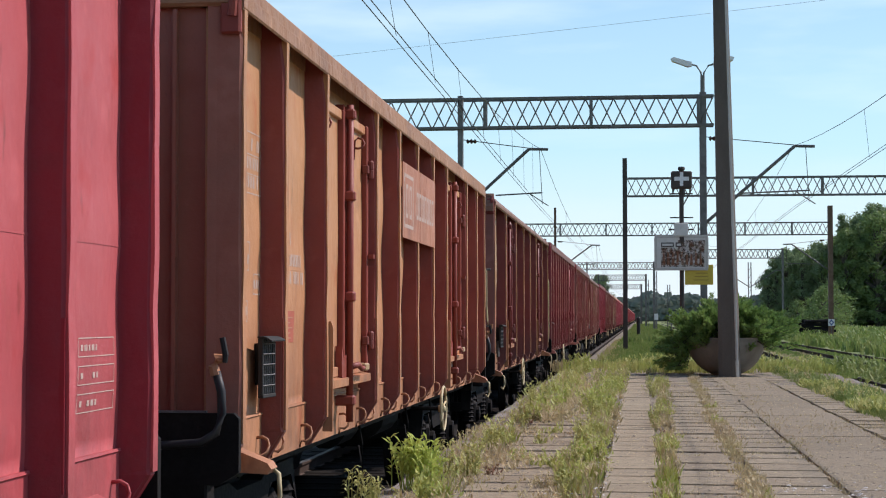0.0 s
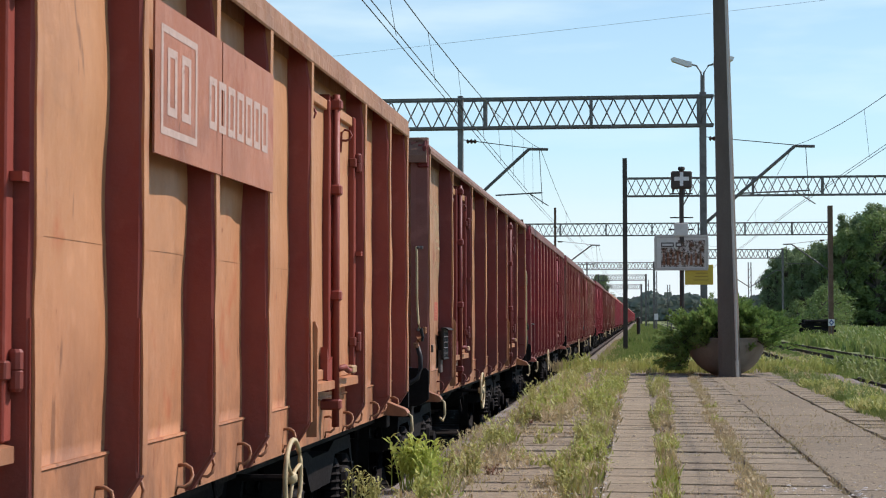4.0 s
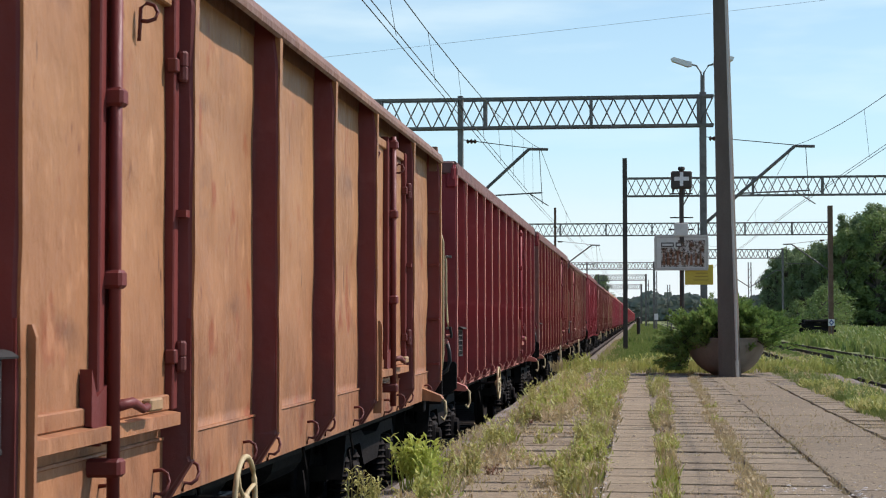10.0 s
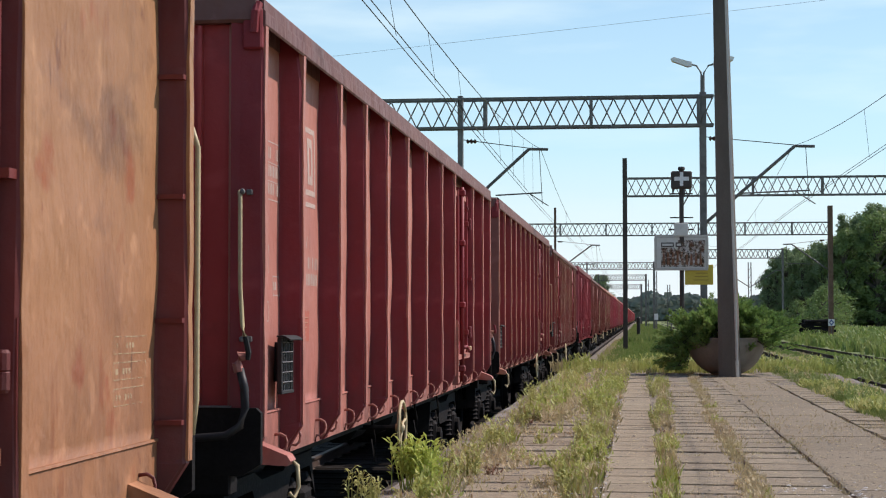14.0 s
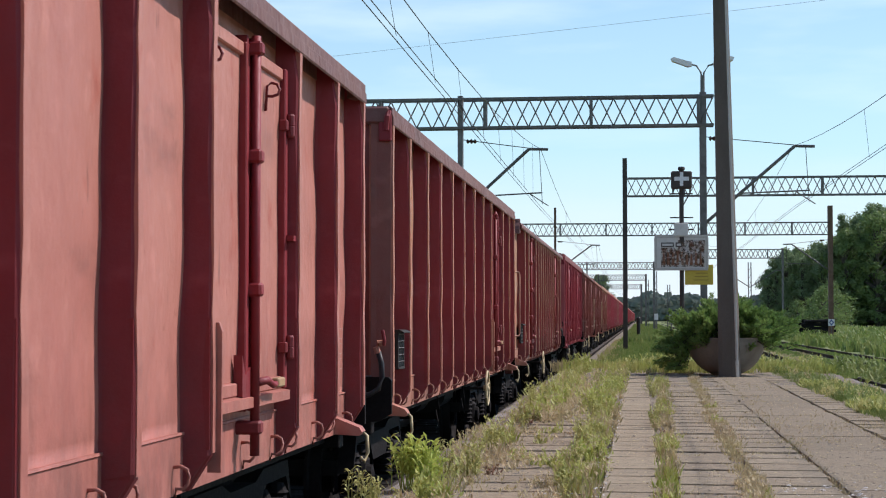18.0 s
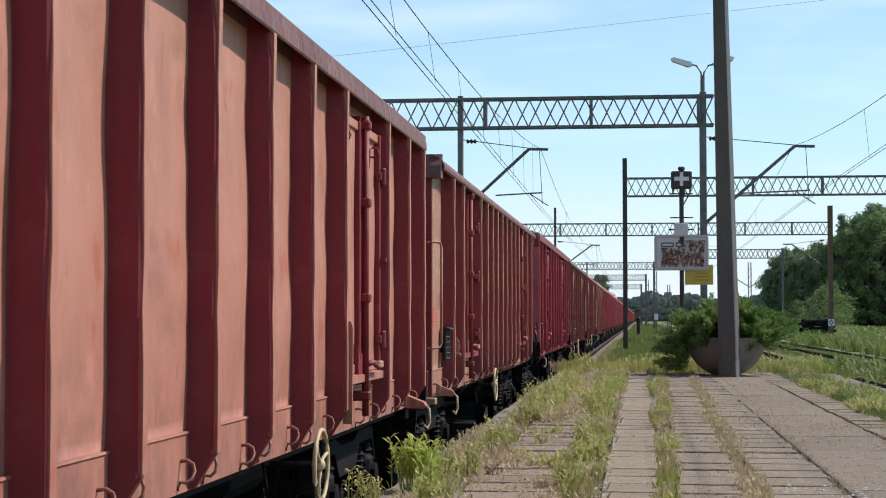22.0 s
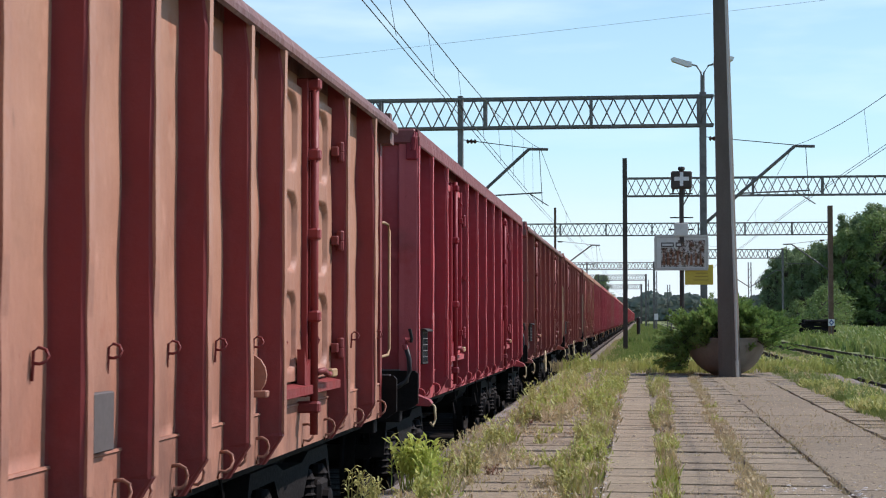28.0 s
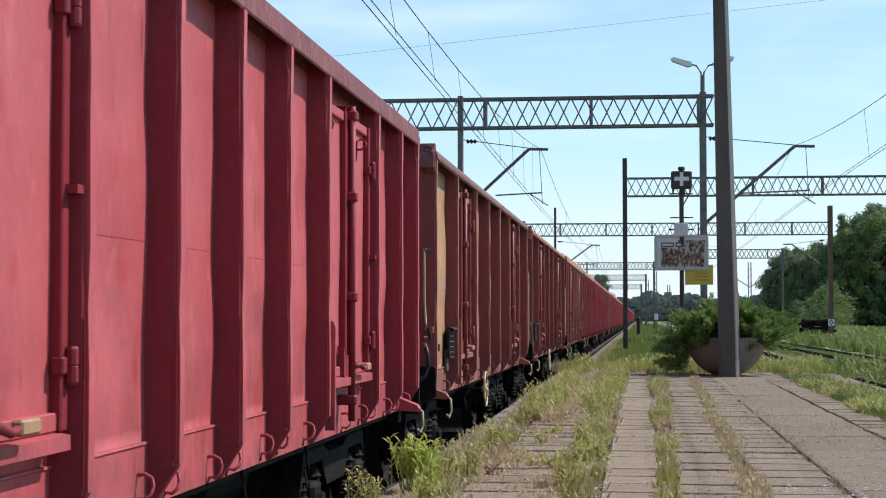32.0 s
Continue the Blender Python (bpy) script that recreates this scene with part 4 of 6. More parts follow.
        part("brake_shaft", Geo().tube([(SIDE + 0.02, wheel, 0.9), (0.4, wheel, 0.9)], 0.02, 6), M_UNDER, w)
    # markings
    f0 = lambda y, z: sheet_x(y, z, *bays[0], seed, 0.016)
    f1 = lambda y, z: sheet_x(y, z, *bays[1], seed + 1, 0.016)
    e0 = min(bays[0][1] - 0.12, 1.55)
    g = Geo()
    tb = 2.12 if pressed else 2.377
    wide_bay = bays[0][1] > 1.5
    if pressed:
        my = lambda y: y
    elif wide_bay:
        my, tb = (lambda y: 0.50 + (y - 0.14) * 1.36), 2.594
    else:
        my = lambda y: 0.50 + (y - 0.14) * 0.80
    marks_frame(g, my(0.14), tb, my(0.69), tb + 0.32, f0, 0.007)
    for q in (0.1, 0.2):
        marks_bar(g, my(0.15), tb + q, my(0.68), tb + q + 0.006, f0)
    marks_lines(g, my(0.18), tb + 0.015, my(0.65), tb + 0.305, f0, rng, 3)
    lo = 0.16 if wide_bay else 0.0
    marks_frame(g, my(0.16), 1.98 + lo * 2, my(0.34), 2.13 + lo * 2, f0, 0.007)
    marks_lines(g, my(0.18), 2.0 + lo * 2, my(0.32), 2.08 + lo * 2, f0, rng, 1)
    marks_frame(g, my(0.48), 1.86 + lo * 2, my(0.69), 1.97 + lo * 2, f0, 0.007)
    marks_lines(g, my(0.50), 1.88 + lo * 2, my(0.67), 1.95 + lo * 2, f0, rng, 1)
    for z in ((2.03, 1.84, 1.70) if wide_bay else (1.72,)):
        marks_frame(g, my(0.16), z, my(0.34), z + 0.11, f0, 0.007)
        marks_lines(g, my(0.18), z + 0.02, my(0.32), z + 0.09, f0, rng, 1)
    tagged(part("load_table", g, mark, w), "faded white load table and symbols", kind="stuff")
    rack = part("label_rack", shared("label_rack", label_rack, M_RACK), None, w, "dark label rack with wire grid", at=pose(XP + 0.06, 1.70 if wide_bay else 0.80, 1.50, 0, 0, -5))
    rack.scale = (1.0, 0.85, 0.9)
    for i in range(6):
        part("wire", shared("rack_wire_tall", lambda: Geo().tube([(0.021, 0, -0.168), (0.021, 0, 0.15)], 0.0035, 5), M_STEEL), None, rack, at=pose(0, -0.1 + i * 0.04, 0))
    for i in range(5):
        part("wire", shared("rack_wire_wide", lambda: Geo().tube([(0.024, -0.115, 0), (0.024, 0.115, 0)], 0.0045, 5), M_STEEL), None, rack, at=pose(0, 0, -0.12 + i * 0.06))
    b1 = 1.36 if bays[0][1] > 1.5 else (0.2 if pressed else bays[1][0] + 0.42)
    fx1 = f0 if bays[0][1] > 1.5 or pressed else f1
    wd = 0.42 if bays[0][1] > 1.5 else 0.62
    g = Geo()
    marks_lines(g, b1, tz - 0.23, b1 + wd, tz - 0.03, fx1, rng, 2, 0.3)
    tagged(part("worn_number", g, mark, w), "worn white wagon number, unreadable", kind="stuff")
    lettering("RIV", b1 + 0.16, tz, 0.12, fx1, mark, w)
    lettering(cls, b1, tz - 0.37, 0.12, fx1, mark, w)
    g = Geo()
    lz = 1.66 if pressed else (tz - 0.62 if wide_bay else tz - 0.55)
    marks_bar(g, b1, lz, b1 + 0.36, lz + 0.18, fx1)
    if seed != 83 and tz > 2.0:
        part("instruction_label", g, M_LABEL, w, "small red instruction label")
        g2 = Geo()
        for q in range(5):
            marks_bar(g2, b1 + 0.03, lz + 0.022 + q * 0.029, b1 + rng.uniform(0.22, 0.33), lz + 0.030 + q * 0.029, lambda y, z: fx1(y, z) + 0.003)
        tagged(part("label_text", g2, M_LABEL_T, w), "", kind="stuff")
    if logo:
        logo_patch(w, b1 + 0.02 if not pressed else bays[1][0] + 0.15, 2.48, 0.55 if bays[0][1] < 1.5 else 0.50, fx1 if not pressed else f1, mark if logo == 1 else M_MARK_Y)
    # inspection table near the far end
    la, lb = bays[-1]
    k = len(bays) - 1
    fl = lambda y, z: sheet_x(y, z, la, lb, seed + k, 0.026 if k > 1 else 0.016)
    g = Geo()
    for z in (1.40, 1.50, 1.60):
        marks_frame(g, la + 0.95 * (lb - la) - 0.55, z, la + 0.95 * (lb - la) - 0.12, z + 0.07, fl, 0.004)
        marks_lines(g, la + 0.95 * (lb - la) - 0.52, z + 0.012, la + 0.95 * (lb - la) - 0.3, z + 0.055, fl, rng, 1, 0.5)
    part("inspection_table", g, mark, w)
    for y, z in ((la + 0.22, 1.42), (1.0, 1.45)) if wide_bay else (((la + 0.62, 1.44),) if seed == 23 else ()):
        cl = part("placard_clip", Geo().box(XP, XP + 0.045, y - 0.03, y + 0.02, z - 0.035, z + 0.035, 0.003), M_LABEL_D, w, "small dark placard clip")
        part("clip_side", Geo().box(XP + 0.0455, XP + 0.049, y - 0.026, y + 0.016, z - 0.031, z + 0.031), M_GRIP, cl)
    if pressed:
        for y in (4.5, 5.95, 7.5, 8.9):
            part("dark_plate", Geo().box(XP + 0.02, XP + 0.05, y - 0.12, y + 0.12, 1.25, 1.47, 0.006), M_LABEL_D, w, "sooty dark plate-shaped patch on the lower side")
    if rail == "round" and not pressed:
        # At 1.70 the plate stands in for a dark stain; at 10.98 it is a plate.
        for y in (1.70, 10.98):
            part("dark_plate", Geo().box(XP + 0.015, XP + 0.045, y - 0.08, y + 0.08, 1.20, 1.42, 0.006), M_LABEL_D, w, "dark plate-shaped patch on the lower side")
        for z in (1.3, 1.72, 2.232, 2.729):
            part("rib_web", Geo().box(XP, SIDE - 0.008, L - 0.11, L - 0.06, z, z + 0.02), mat_rib, w)
        part("corner_rod", Geo().tube([(SIDE + 0.0, L + 0.03, 1.25), (SIDE + 0.012, L + 0.05, 1.4), (SIDE + 0.012, L + 0.05, 2.46), (SIDE - 0.01, L + 0.03, 2.542)], 0.012, 8), M_CREAM, w, smooth=True)
    if board:
        ya, yb = board
        bd = part("sign_board", Geo().box(SIDE + 0.003, SIDE + 0.012, ya, (ya + yb) / 2 - 0.01, 2.377, 2.977).box(SIDE + 0.003, SIDE + 0.012, (ya + yb) / 2 + 0.01, yb, 2.377, 2.977), BOARD, w, "long sheet-metal board with pale worn block shapes")
        fb = lambda y, z: SIDE + 0.012
        g = Geo()
        marks_frame(g, ya + 0.08, 2.46, ya + 0.62, 2.894, fb, 0.03)
        for a in (0.17, 0.38):
            marks_frame(g, ya + a, 2.542, ya + a + 0.14, 2.812, fb, 0.035)
        y = ya + 0.82
        while y < yb - 0.16:
            marks_frame(g, y, 2.563, y + 0.13, 2.791, fb, 0.034)
            y += 0.17
        part("board_shapes", g, M_WHITE, bd)
    return w


A_RIBS = [0, 1.0, 2.18, 4.12, 5.26, 6.35, 7.44, 8.58, 10.52, 11.7, 12.7]
A2_RIBS = [0, 1.0, 2.18, 4.12, 5.26, 6.35, 7.44, 8.52, 10.42, 11.57, 12.55]
B_RIBS = [0, 1.0, 2.18, 3.17, 4.17, 5.28, 6.48, 7.66, 8.78, 10.66, 11.84, 12.86]
B2_RIBS = [0, 1.0, 2.18, 3.17, 4.17, 5.30, 6.43, 7.52, 8.62, 10.45, 11.58, 12.57]
C_RIBS = [0, 1.88, 3.87, 5.55, 7.18, 8.83, 10.82, 12.75]
D_RIBS = [0, 1.0, 1.95, 3.94, 4.8, 5.57, 6.3, 7.08, 7.87, 8.68, 9.48, 10.25, 12.2, 13.32, 14.34]

SPEED, GAIN = 1.6035, 0.02619     # the train gathers speed: metres run after t seconds
START = [-6.34, 7.76, 21.70, 35.80, 49.97, 63.90, 79.57, 93.52]


def run(t):
    return SPEED * t + GAIN * t * t


# _R paints: the side paint darkened and reddened, the posts' shade put into the colour.
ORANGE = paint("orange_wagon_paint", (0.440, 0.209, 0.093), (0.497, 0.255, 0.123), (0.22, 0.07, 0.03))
ORANGE_R = paint("shaded_brown_rib_paint", (0.232, 0.040, 0.027), (0.284, 0.066, 0.039), (0.18, 0.06, 0.035))
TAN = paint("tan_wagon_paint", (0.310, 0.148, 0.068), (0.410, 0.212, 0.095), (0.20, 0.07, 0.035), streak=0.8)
TAN_R = paint("shaded_maroon_rib_paint", (0.133, 0.021, 0.018), (0.175, 0.033, 0.027), (0.14, 0.05, 0.03))
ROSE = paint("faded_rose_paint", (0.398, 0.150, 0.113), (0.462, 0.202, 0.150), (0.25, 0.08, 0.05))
ROSE_R = paint("shaded_rose_rib_paint", (0.196, 0.015, 0.020), (0.243, 0.026, 0.031), (0.17, 0.045, 0.035))
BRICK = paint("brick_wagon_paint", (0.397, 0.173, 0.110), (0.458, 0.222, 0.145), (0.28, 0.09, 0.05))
BRICK_R = paint("shaded_brick_rib_paint", (0.194, 0.017, 0.021), (0.240, 0.030, 0.034), (0.18, 0.05, 0.035))
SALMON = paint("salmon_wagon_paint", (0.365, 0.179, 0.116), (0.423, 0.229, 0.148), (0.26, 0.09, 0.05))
SALMON_R = paint("shaded_salmon_rib_paint", (0.205, 0.023, 0.022), (0.261, 0.041, 0.037), (0.18, 0.05, 0.035))
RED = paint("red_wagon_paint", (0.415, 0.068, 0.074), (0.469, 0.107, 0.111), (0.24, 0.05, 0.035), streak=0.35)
RED_R = paint("shaded_red_rib_paint", (0.222, 0.011, 0.023), (0.256, 0.025, 0.034), (0.2, 0.03, 0.03), streak=0.35)
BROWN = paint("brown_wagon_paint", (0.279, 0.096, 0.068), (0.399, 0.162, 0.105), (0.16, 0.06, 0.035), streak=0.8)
BROWN_R = paint("shaded_dark_brown_rib_paint", (0.177, 0.034, 0.031), (0.253, 0.054, 0.041), (0.1, 0.04, 0.03))
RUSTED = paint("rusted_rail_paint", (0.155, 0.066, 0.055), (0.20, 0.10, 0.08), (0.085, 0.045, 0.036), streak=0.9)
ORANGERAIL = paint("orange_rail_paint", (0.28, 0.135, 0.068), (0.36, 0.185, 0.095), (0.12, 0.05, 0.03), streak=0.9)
# First bay of the tan wagon: slightly less red than its other sheets.
FIRST_TAN = paint("first_bay_tan_paint", (0.284, 0.156, 0.082), (0.389, 0.218, 0.112), (0.16, 0.06, 0.032), streak=0.8)
# END paints: the shade on the wagons' end walls is mixed into these tones.
RUST_END = paint("shaded_rust_brown_end_paint", (0.27, 0.092, 0.06), (0.33, 0.12, 0.078), (0.13, 0.05, 0.035))
MAROON_END = paint("shaded_maroon_end_paint", (0.16, 0.026, 0.026), (0.20, 0.04, 0.036), (0.10, 0.035, 0.03))
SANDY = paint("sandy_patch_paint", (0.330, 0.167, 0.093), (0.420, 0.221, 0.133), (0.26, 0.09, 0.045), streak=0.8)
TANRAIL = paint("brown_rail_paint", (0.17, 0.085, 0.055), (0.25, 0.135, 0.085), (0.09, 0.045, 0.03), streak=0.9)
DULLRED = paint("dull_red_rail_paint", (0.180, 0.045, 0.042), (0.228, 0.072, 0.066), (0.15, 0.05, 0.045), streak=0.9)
END = paint("shaded_end_wall_paint", (0.40, 0.052, 0.05), (0.45, 0.075, 0.066), (0.12, 0.045, 0.035))
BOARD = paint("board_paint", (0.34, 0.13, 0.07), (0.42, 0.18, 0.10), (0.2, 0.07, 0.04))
BROWN_END = paint("shaded_brown_end_paint", (0.19, 0.066, 0.052), (0.24, 0.09, 0.07), (0.10, 0.04, 0.03))
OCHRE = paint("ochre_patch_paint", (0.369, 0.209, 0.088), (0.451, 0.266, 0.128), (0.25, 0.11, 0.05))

A_DOORS, B_DOORS, C_DOORS, D_DOORS = (2, 7), (8,), (1, 5), (2, 11)
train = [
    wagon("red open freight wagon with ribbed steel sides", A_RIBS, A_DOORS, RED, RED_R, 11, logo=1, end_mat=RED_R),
    wagon("faded orange open freight wagon with shaded brown ribs and sign board", A2_RIBS, A_DOORS, ORANGE, ORANGE_R, 23, wheel=7.8, board=(5.35, 7.46), grab=False, cls="Ealos", end_mat=RUST_END, rail_mat=ORANGERAIL),
    wagon("tan and rust-stained open freight wagon with shaded maroon ribs", C_RIBS, C_DOORS, TAN, TAN_R, 37, rail="round", wheel=4.6, logo=1, rail_mat=TANRAIL, tz=2.335, mark=M_MARK_W2, end_mat=BROWN_END, first=FIRST_TAN),
    wagon("faded rose open freight wagon with shaded dark red ribs", B_RIBS, B_DOORS, ROSE, ROSE_R, 41, wheel=4.6, logo=1, rail_mat=RUSTED),
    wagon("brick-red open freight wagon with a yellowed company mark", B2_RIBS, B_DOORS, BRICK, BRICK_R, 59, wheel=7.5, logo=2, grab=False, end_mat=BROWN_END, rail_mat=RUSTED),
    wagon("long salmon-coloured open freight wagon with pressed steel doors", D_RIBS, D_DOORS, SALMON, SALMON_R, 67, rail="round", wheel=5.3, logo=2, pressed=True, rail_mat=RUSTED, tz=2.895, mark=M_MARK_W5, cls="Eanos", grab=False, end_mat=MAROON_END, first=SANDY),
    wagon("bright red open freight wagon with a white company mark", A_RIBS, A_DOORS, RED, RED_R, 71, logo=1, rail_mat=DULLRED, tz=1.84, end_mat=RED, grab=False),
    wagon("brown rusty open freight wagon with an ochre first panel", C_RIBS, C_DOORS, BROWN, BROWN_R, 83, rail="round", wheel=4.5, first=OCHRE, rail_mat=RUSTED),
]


def far_wagon(label, mat, mat_rib, seed):
    """A plainer wagon for the distant end of the train: sheets, ribs, rails, ends and bogies."""
    w = thing("open_wagon", label, "freight wagon", group="wagons of the freight train")
    L, bays = 12.7, list(zip(A_RIBS[:-1], A_RIBS[1:]))
    for a, b in bays:
        part("side_sheet", shared("far_sheet_%.2f" % (b - a), lambda: Geo().box(-0.03, 0.03, 0, b - a, Z_SEAM, 3.226), mat), None, w, at=pose(XP - 0.03, a, 0))
    for y in A_RIBS:
        part("side_rib", shared("far_rib", lambda: rib_geo(0.5), mat_rib), None, w, at=pose(0, min(max(y, 0.05), L - 0.05), 0))
    part("side_wall", Geo().box(-XP - 0.03, -XP + 0.05, 0, L, Z_SILL, 3.267), mat, w)
    part("sill", Geo().box(XP - 0.08, XP + 0.015, 0, L, Z_SILL, Z_SEAM), mat, w)
    part("top_rail", Geo().box(XP - 0.07, SIDE + 0.01, -0.02, L + 0.02, 3.205, 3.35, 0.015), mat, w)
    for y in (0.0, L - 0.1):
        part("end_wall", Geo().box(-XP, XP - 0.03, y, y + 0.1, 0.9, 3.267), mat_rib, w)
    for d in A_DOORS:
        m = sum(bays[d]) / 2
        part("locking_bar", Geo().tube([(XP + 0.10, m, 1.06), (XP + 0.10, m, 3.143)], 0.03, 6), mat_rib, w)
    part("floor", Geo().box(-XP + 0.05, XP - 0.06, 0.1, L - 0.1, 0.9, 1.235), M_UNDER, w)
    for y in (L / 2 - 4.5, L / 2 + 4.5):
        bogie(w, y, False)
    for y in (0.42, L - 0.42):
        part("step_hook", Geo().tube([(SIDE + 0.05, y, 1.05), (SIDE + 0.09, y, 0.95), (SIDE + 0.07, y, 0.80)], 0.012, 6), M_GRIP, w)
    return w


far_kinds = [
    wagon("brown open freight wagon with rusty ribbed sides", C_RIBS, C_DOORS, BROWN, BROWN_R, 91, rail="round", wheel=4.6),
    wagon("rust-orange open freight wagon with ribbed sides", A_RIBS, A_DOORS, SALMON, SALMON_R, 97),
    far_wagon("brick-red open freight wagon", BRICK, BRICK_R, 1),
    far_wagon("red open freight wagon", RED, RED_R, 2),
    far_wagon("faded rose open freight wagon", ROSE, ROSE_R, 3),
    far_wagon("brown open freight wagon", BROWN, BROWN_R, 4),
]
train += far_kinds
for k in (3, 3, 2, 4, 2, 3, 5, 2, 4, 3, 2, 2, 3, 4, 2, 3, 3, 4, 2, 3, 5, 4, 2, 3, 3, 2, 4, 3, 5, 2, 3, 3, 4, 2, 3, 4):
    train.append(copy_thing(far_kinds[k], Matrix()))
while len(START) < len(train):
    START.append(START[-1] + 14.04)


# ---- overhead line ----
def lattice_portal(y, x0, x1, legs, z_low, h, label, leg_top=0.0, leg_mat=None, leg_r=0.11):
    """A gantry over the tracks: masts, four chords, lattice panels and end frames."""
    p = thing("catenary_portal", label, "overhead gantry", at=pose(0, y, 0), group="overhead line gantries")
    d = 0.45
    for z in (z_low, z_low + h):
        for yy in (-d / 2, d / 2):
            part("chord", Geo().box(x0, x1, yy - 0.04, yy + 0.04, z - 0.04, z + 0.04), M_STEEL, p)
    step = h * 0.48
    n = int((x1 - x0) / step)
    step = (x1 - x0) / n
    r = 0.025 if y < 150 else 0.04
    key = "lattice_%d" % y
    for i in range(n):
        for k, yy in enumerate((-d / 2, d / 2)):
            a, b = (0, step) if (i + k) % 2 == 0 else (step, 0)
            me = shared(key + str((i + k) % 2), lambda: Geo().tube([(a, 0, 0), (b, 0, h)], r, 5), M_STEEL)
            part("lattice_bar", me, None, p, at=pose(x0 + i * step, yy, z_low))
    for x in legs:
        rad = leg_r if x > -5 else 0.085
        top = leg_top or z_low + h + 0.12
        g = Geo().prism([(-rad, -rad * 1.9), (rad, -rad * 1.9), (rad, rad * 1.9), (-rad, rad * 1.9)], GROUND - 0.2, top, "z")
        part("mast", g, leg_mat or M_STEEL, p, at=pose(x, 0, 0))
    x = x0 + 3.0
    while x < x1:
        for yy in (-d / 2, d / 2):
            part("strut", Geo().box(x - 0.05, x + 0.05, yy - 0.05, yy + 0.05, z_low, z_low + h), M_STEEL, p)
        x += 3.6
    return p


def cantilever(p, x_mast, x_tip, zs, zt, zc):
    """A bracket arm with insulator, pull-off and hangers, a part of its gantry."""
    s = 1 if x_tip > x_mast else -1
    e = x_tip - s * 0.65
    arm = part("bracket_arm", Geo().tube([(x_mast, 0, zs), (e, 0, zt)], 0.055, 8).tube([(e, 0, zt), (x_tip, 0, zt - 0.02)], 0.05, 8), M_STEEL, p)
    part("stay", Geo().tube([(x_mast, 0, zt + 0.35), (e, 0, zt + 0.03)], 0.015, 5), M_WIRE, arm)
    part("insulator", Geo().lathe([(0.03, -0.3), (0.09, -0.25), (0.03, -0.2), (0.09, -0.12), (0.03, -0.07), (0.09, 0.0), (0.03, 0.05)], 10, "x", (x_mast + s * 0.5, 0, zt + 0.28)), M_CERAMIC, arm)
    part("pull_off", Geo().tube([(x_mast + s * 1.2, 0, zc + 0.42), (x_tip - s * 0.2, 0, zc + 0.5)], 0.028, 6).tube([(e, 0, zc + 0.48), (x_tip, 0, zc + 0.05)], 0.02, 6), M_STEEL, arm)
    part("hanger", Geo().tube([(x_tip - s * 0.3, 0, zt), (x_tip - s * 0.2, 0, zc + 0.1)], 0.012, 5), M_WIRE, arm)


Z1 = EYE + 6.47
gantry = lattice_portal(57, -19.0, 2.5, (-6.05, 2.14), Z1, 0.98, "steel lattice gantry across the railway tracks with lamp mast")
cantilever(gantry, -6.05, -3.06, EYE + 3.6, EYE + 5.74, EYE + 3.75)
cantilever(gantry, 2.14, 5.83, EYE + 3.12, EYE + 5.74, EYE + 3.75)
part("mast", Geo().prism([(-0.12, -0.16), (0.12, -0.16), (0.12, 0.16), (-0.12, 0.16)], GROUND - 0.2, EYE + 8.95, "z"), M_STEEL, gantry, at=pose(3.05, 2.0, 0))
g2 = lattice_portal(90, -0.62, 22.0, (-0.75,), Z1, 0.95, "steel lattice gantry on a dark mast beside the tracks", leg_top=EYE + 8.5, leg_mat=M_DARKPOLE, leg_r=0.12)
g3 = lattice_portal(133, -20.0, 14.62, (-6.6, 14.72), Z1, 0.95, "distant steel lattice gantry across the tracks", leg_top=EYE + 8.7, leg_mat=M_RUSTPOLE, leg_r=0.17)
cantilever(g3, -6.6, -3.06, EYE + 3.6, EYE + 5.74, EYE + 3.75)
cantilever(g3, 14.72, 11.1, EYE + 3.6, EYE + 5.74, EYE + 3.75)
lattice_portal(185, 7.2, 15.4, (15.4,), Z1, 0.95, "far steel lattice gantry on a tall mast", leg_r=0.10)
lattice_portal(227, -20.0, 1.9, (-7.0, 1.95), Z1, 0.95, "far steel lattice gantry across the tracks", leg_r=0.15)
lattice_portal(292, -20.0, 0.9, (-7.0, 1.1), Z1, 0.95, "far steel lattice gantry across the tracks", leg_r=0.17)
lattice_portal(378, -20.0, 0.2, (-7.0, 0.4), Z1, 0.95, "very far steel lattice gantry across the tracks", leg_r=0.2)

POSTS = [-14, 57, 133, 227, 292, 378, 460]


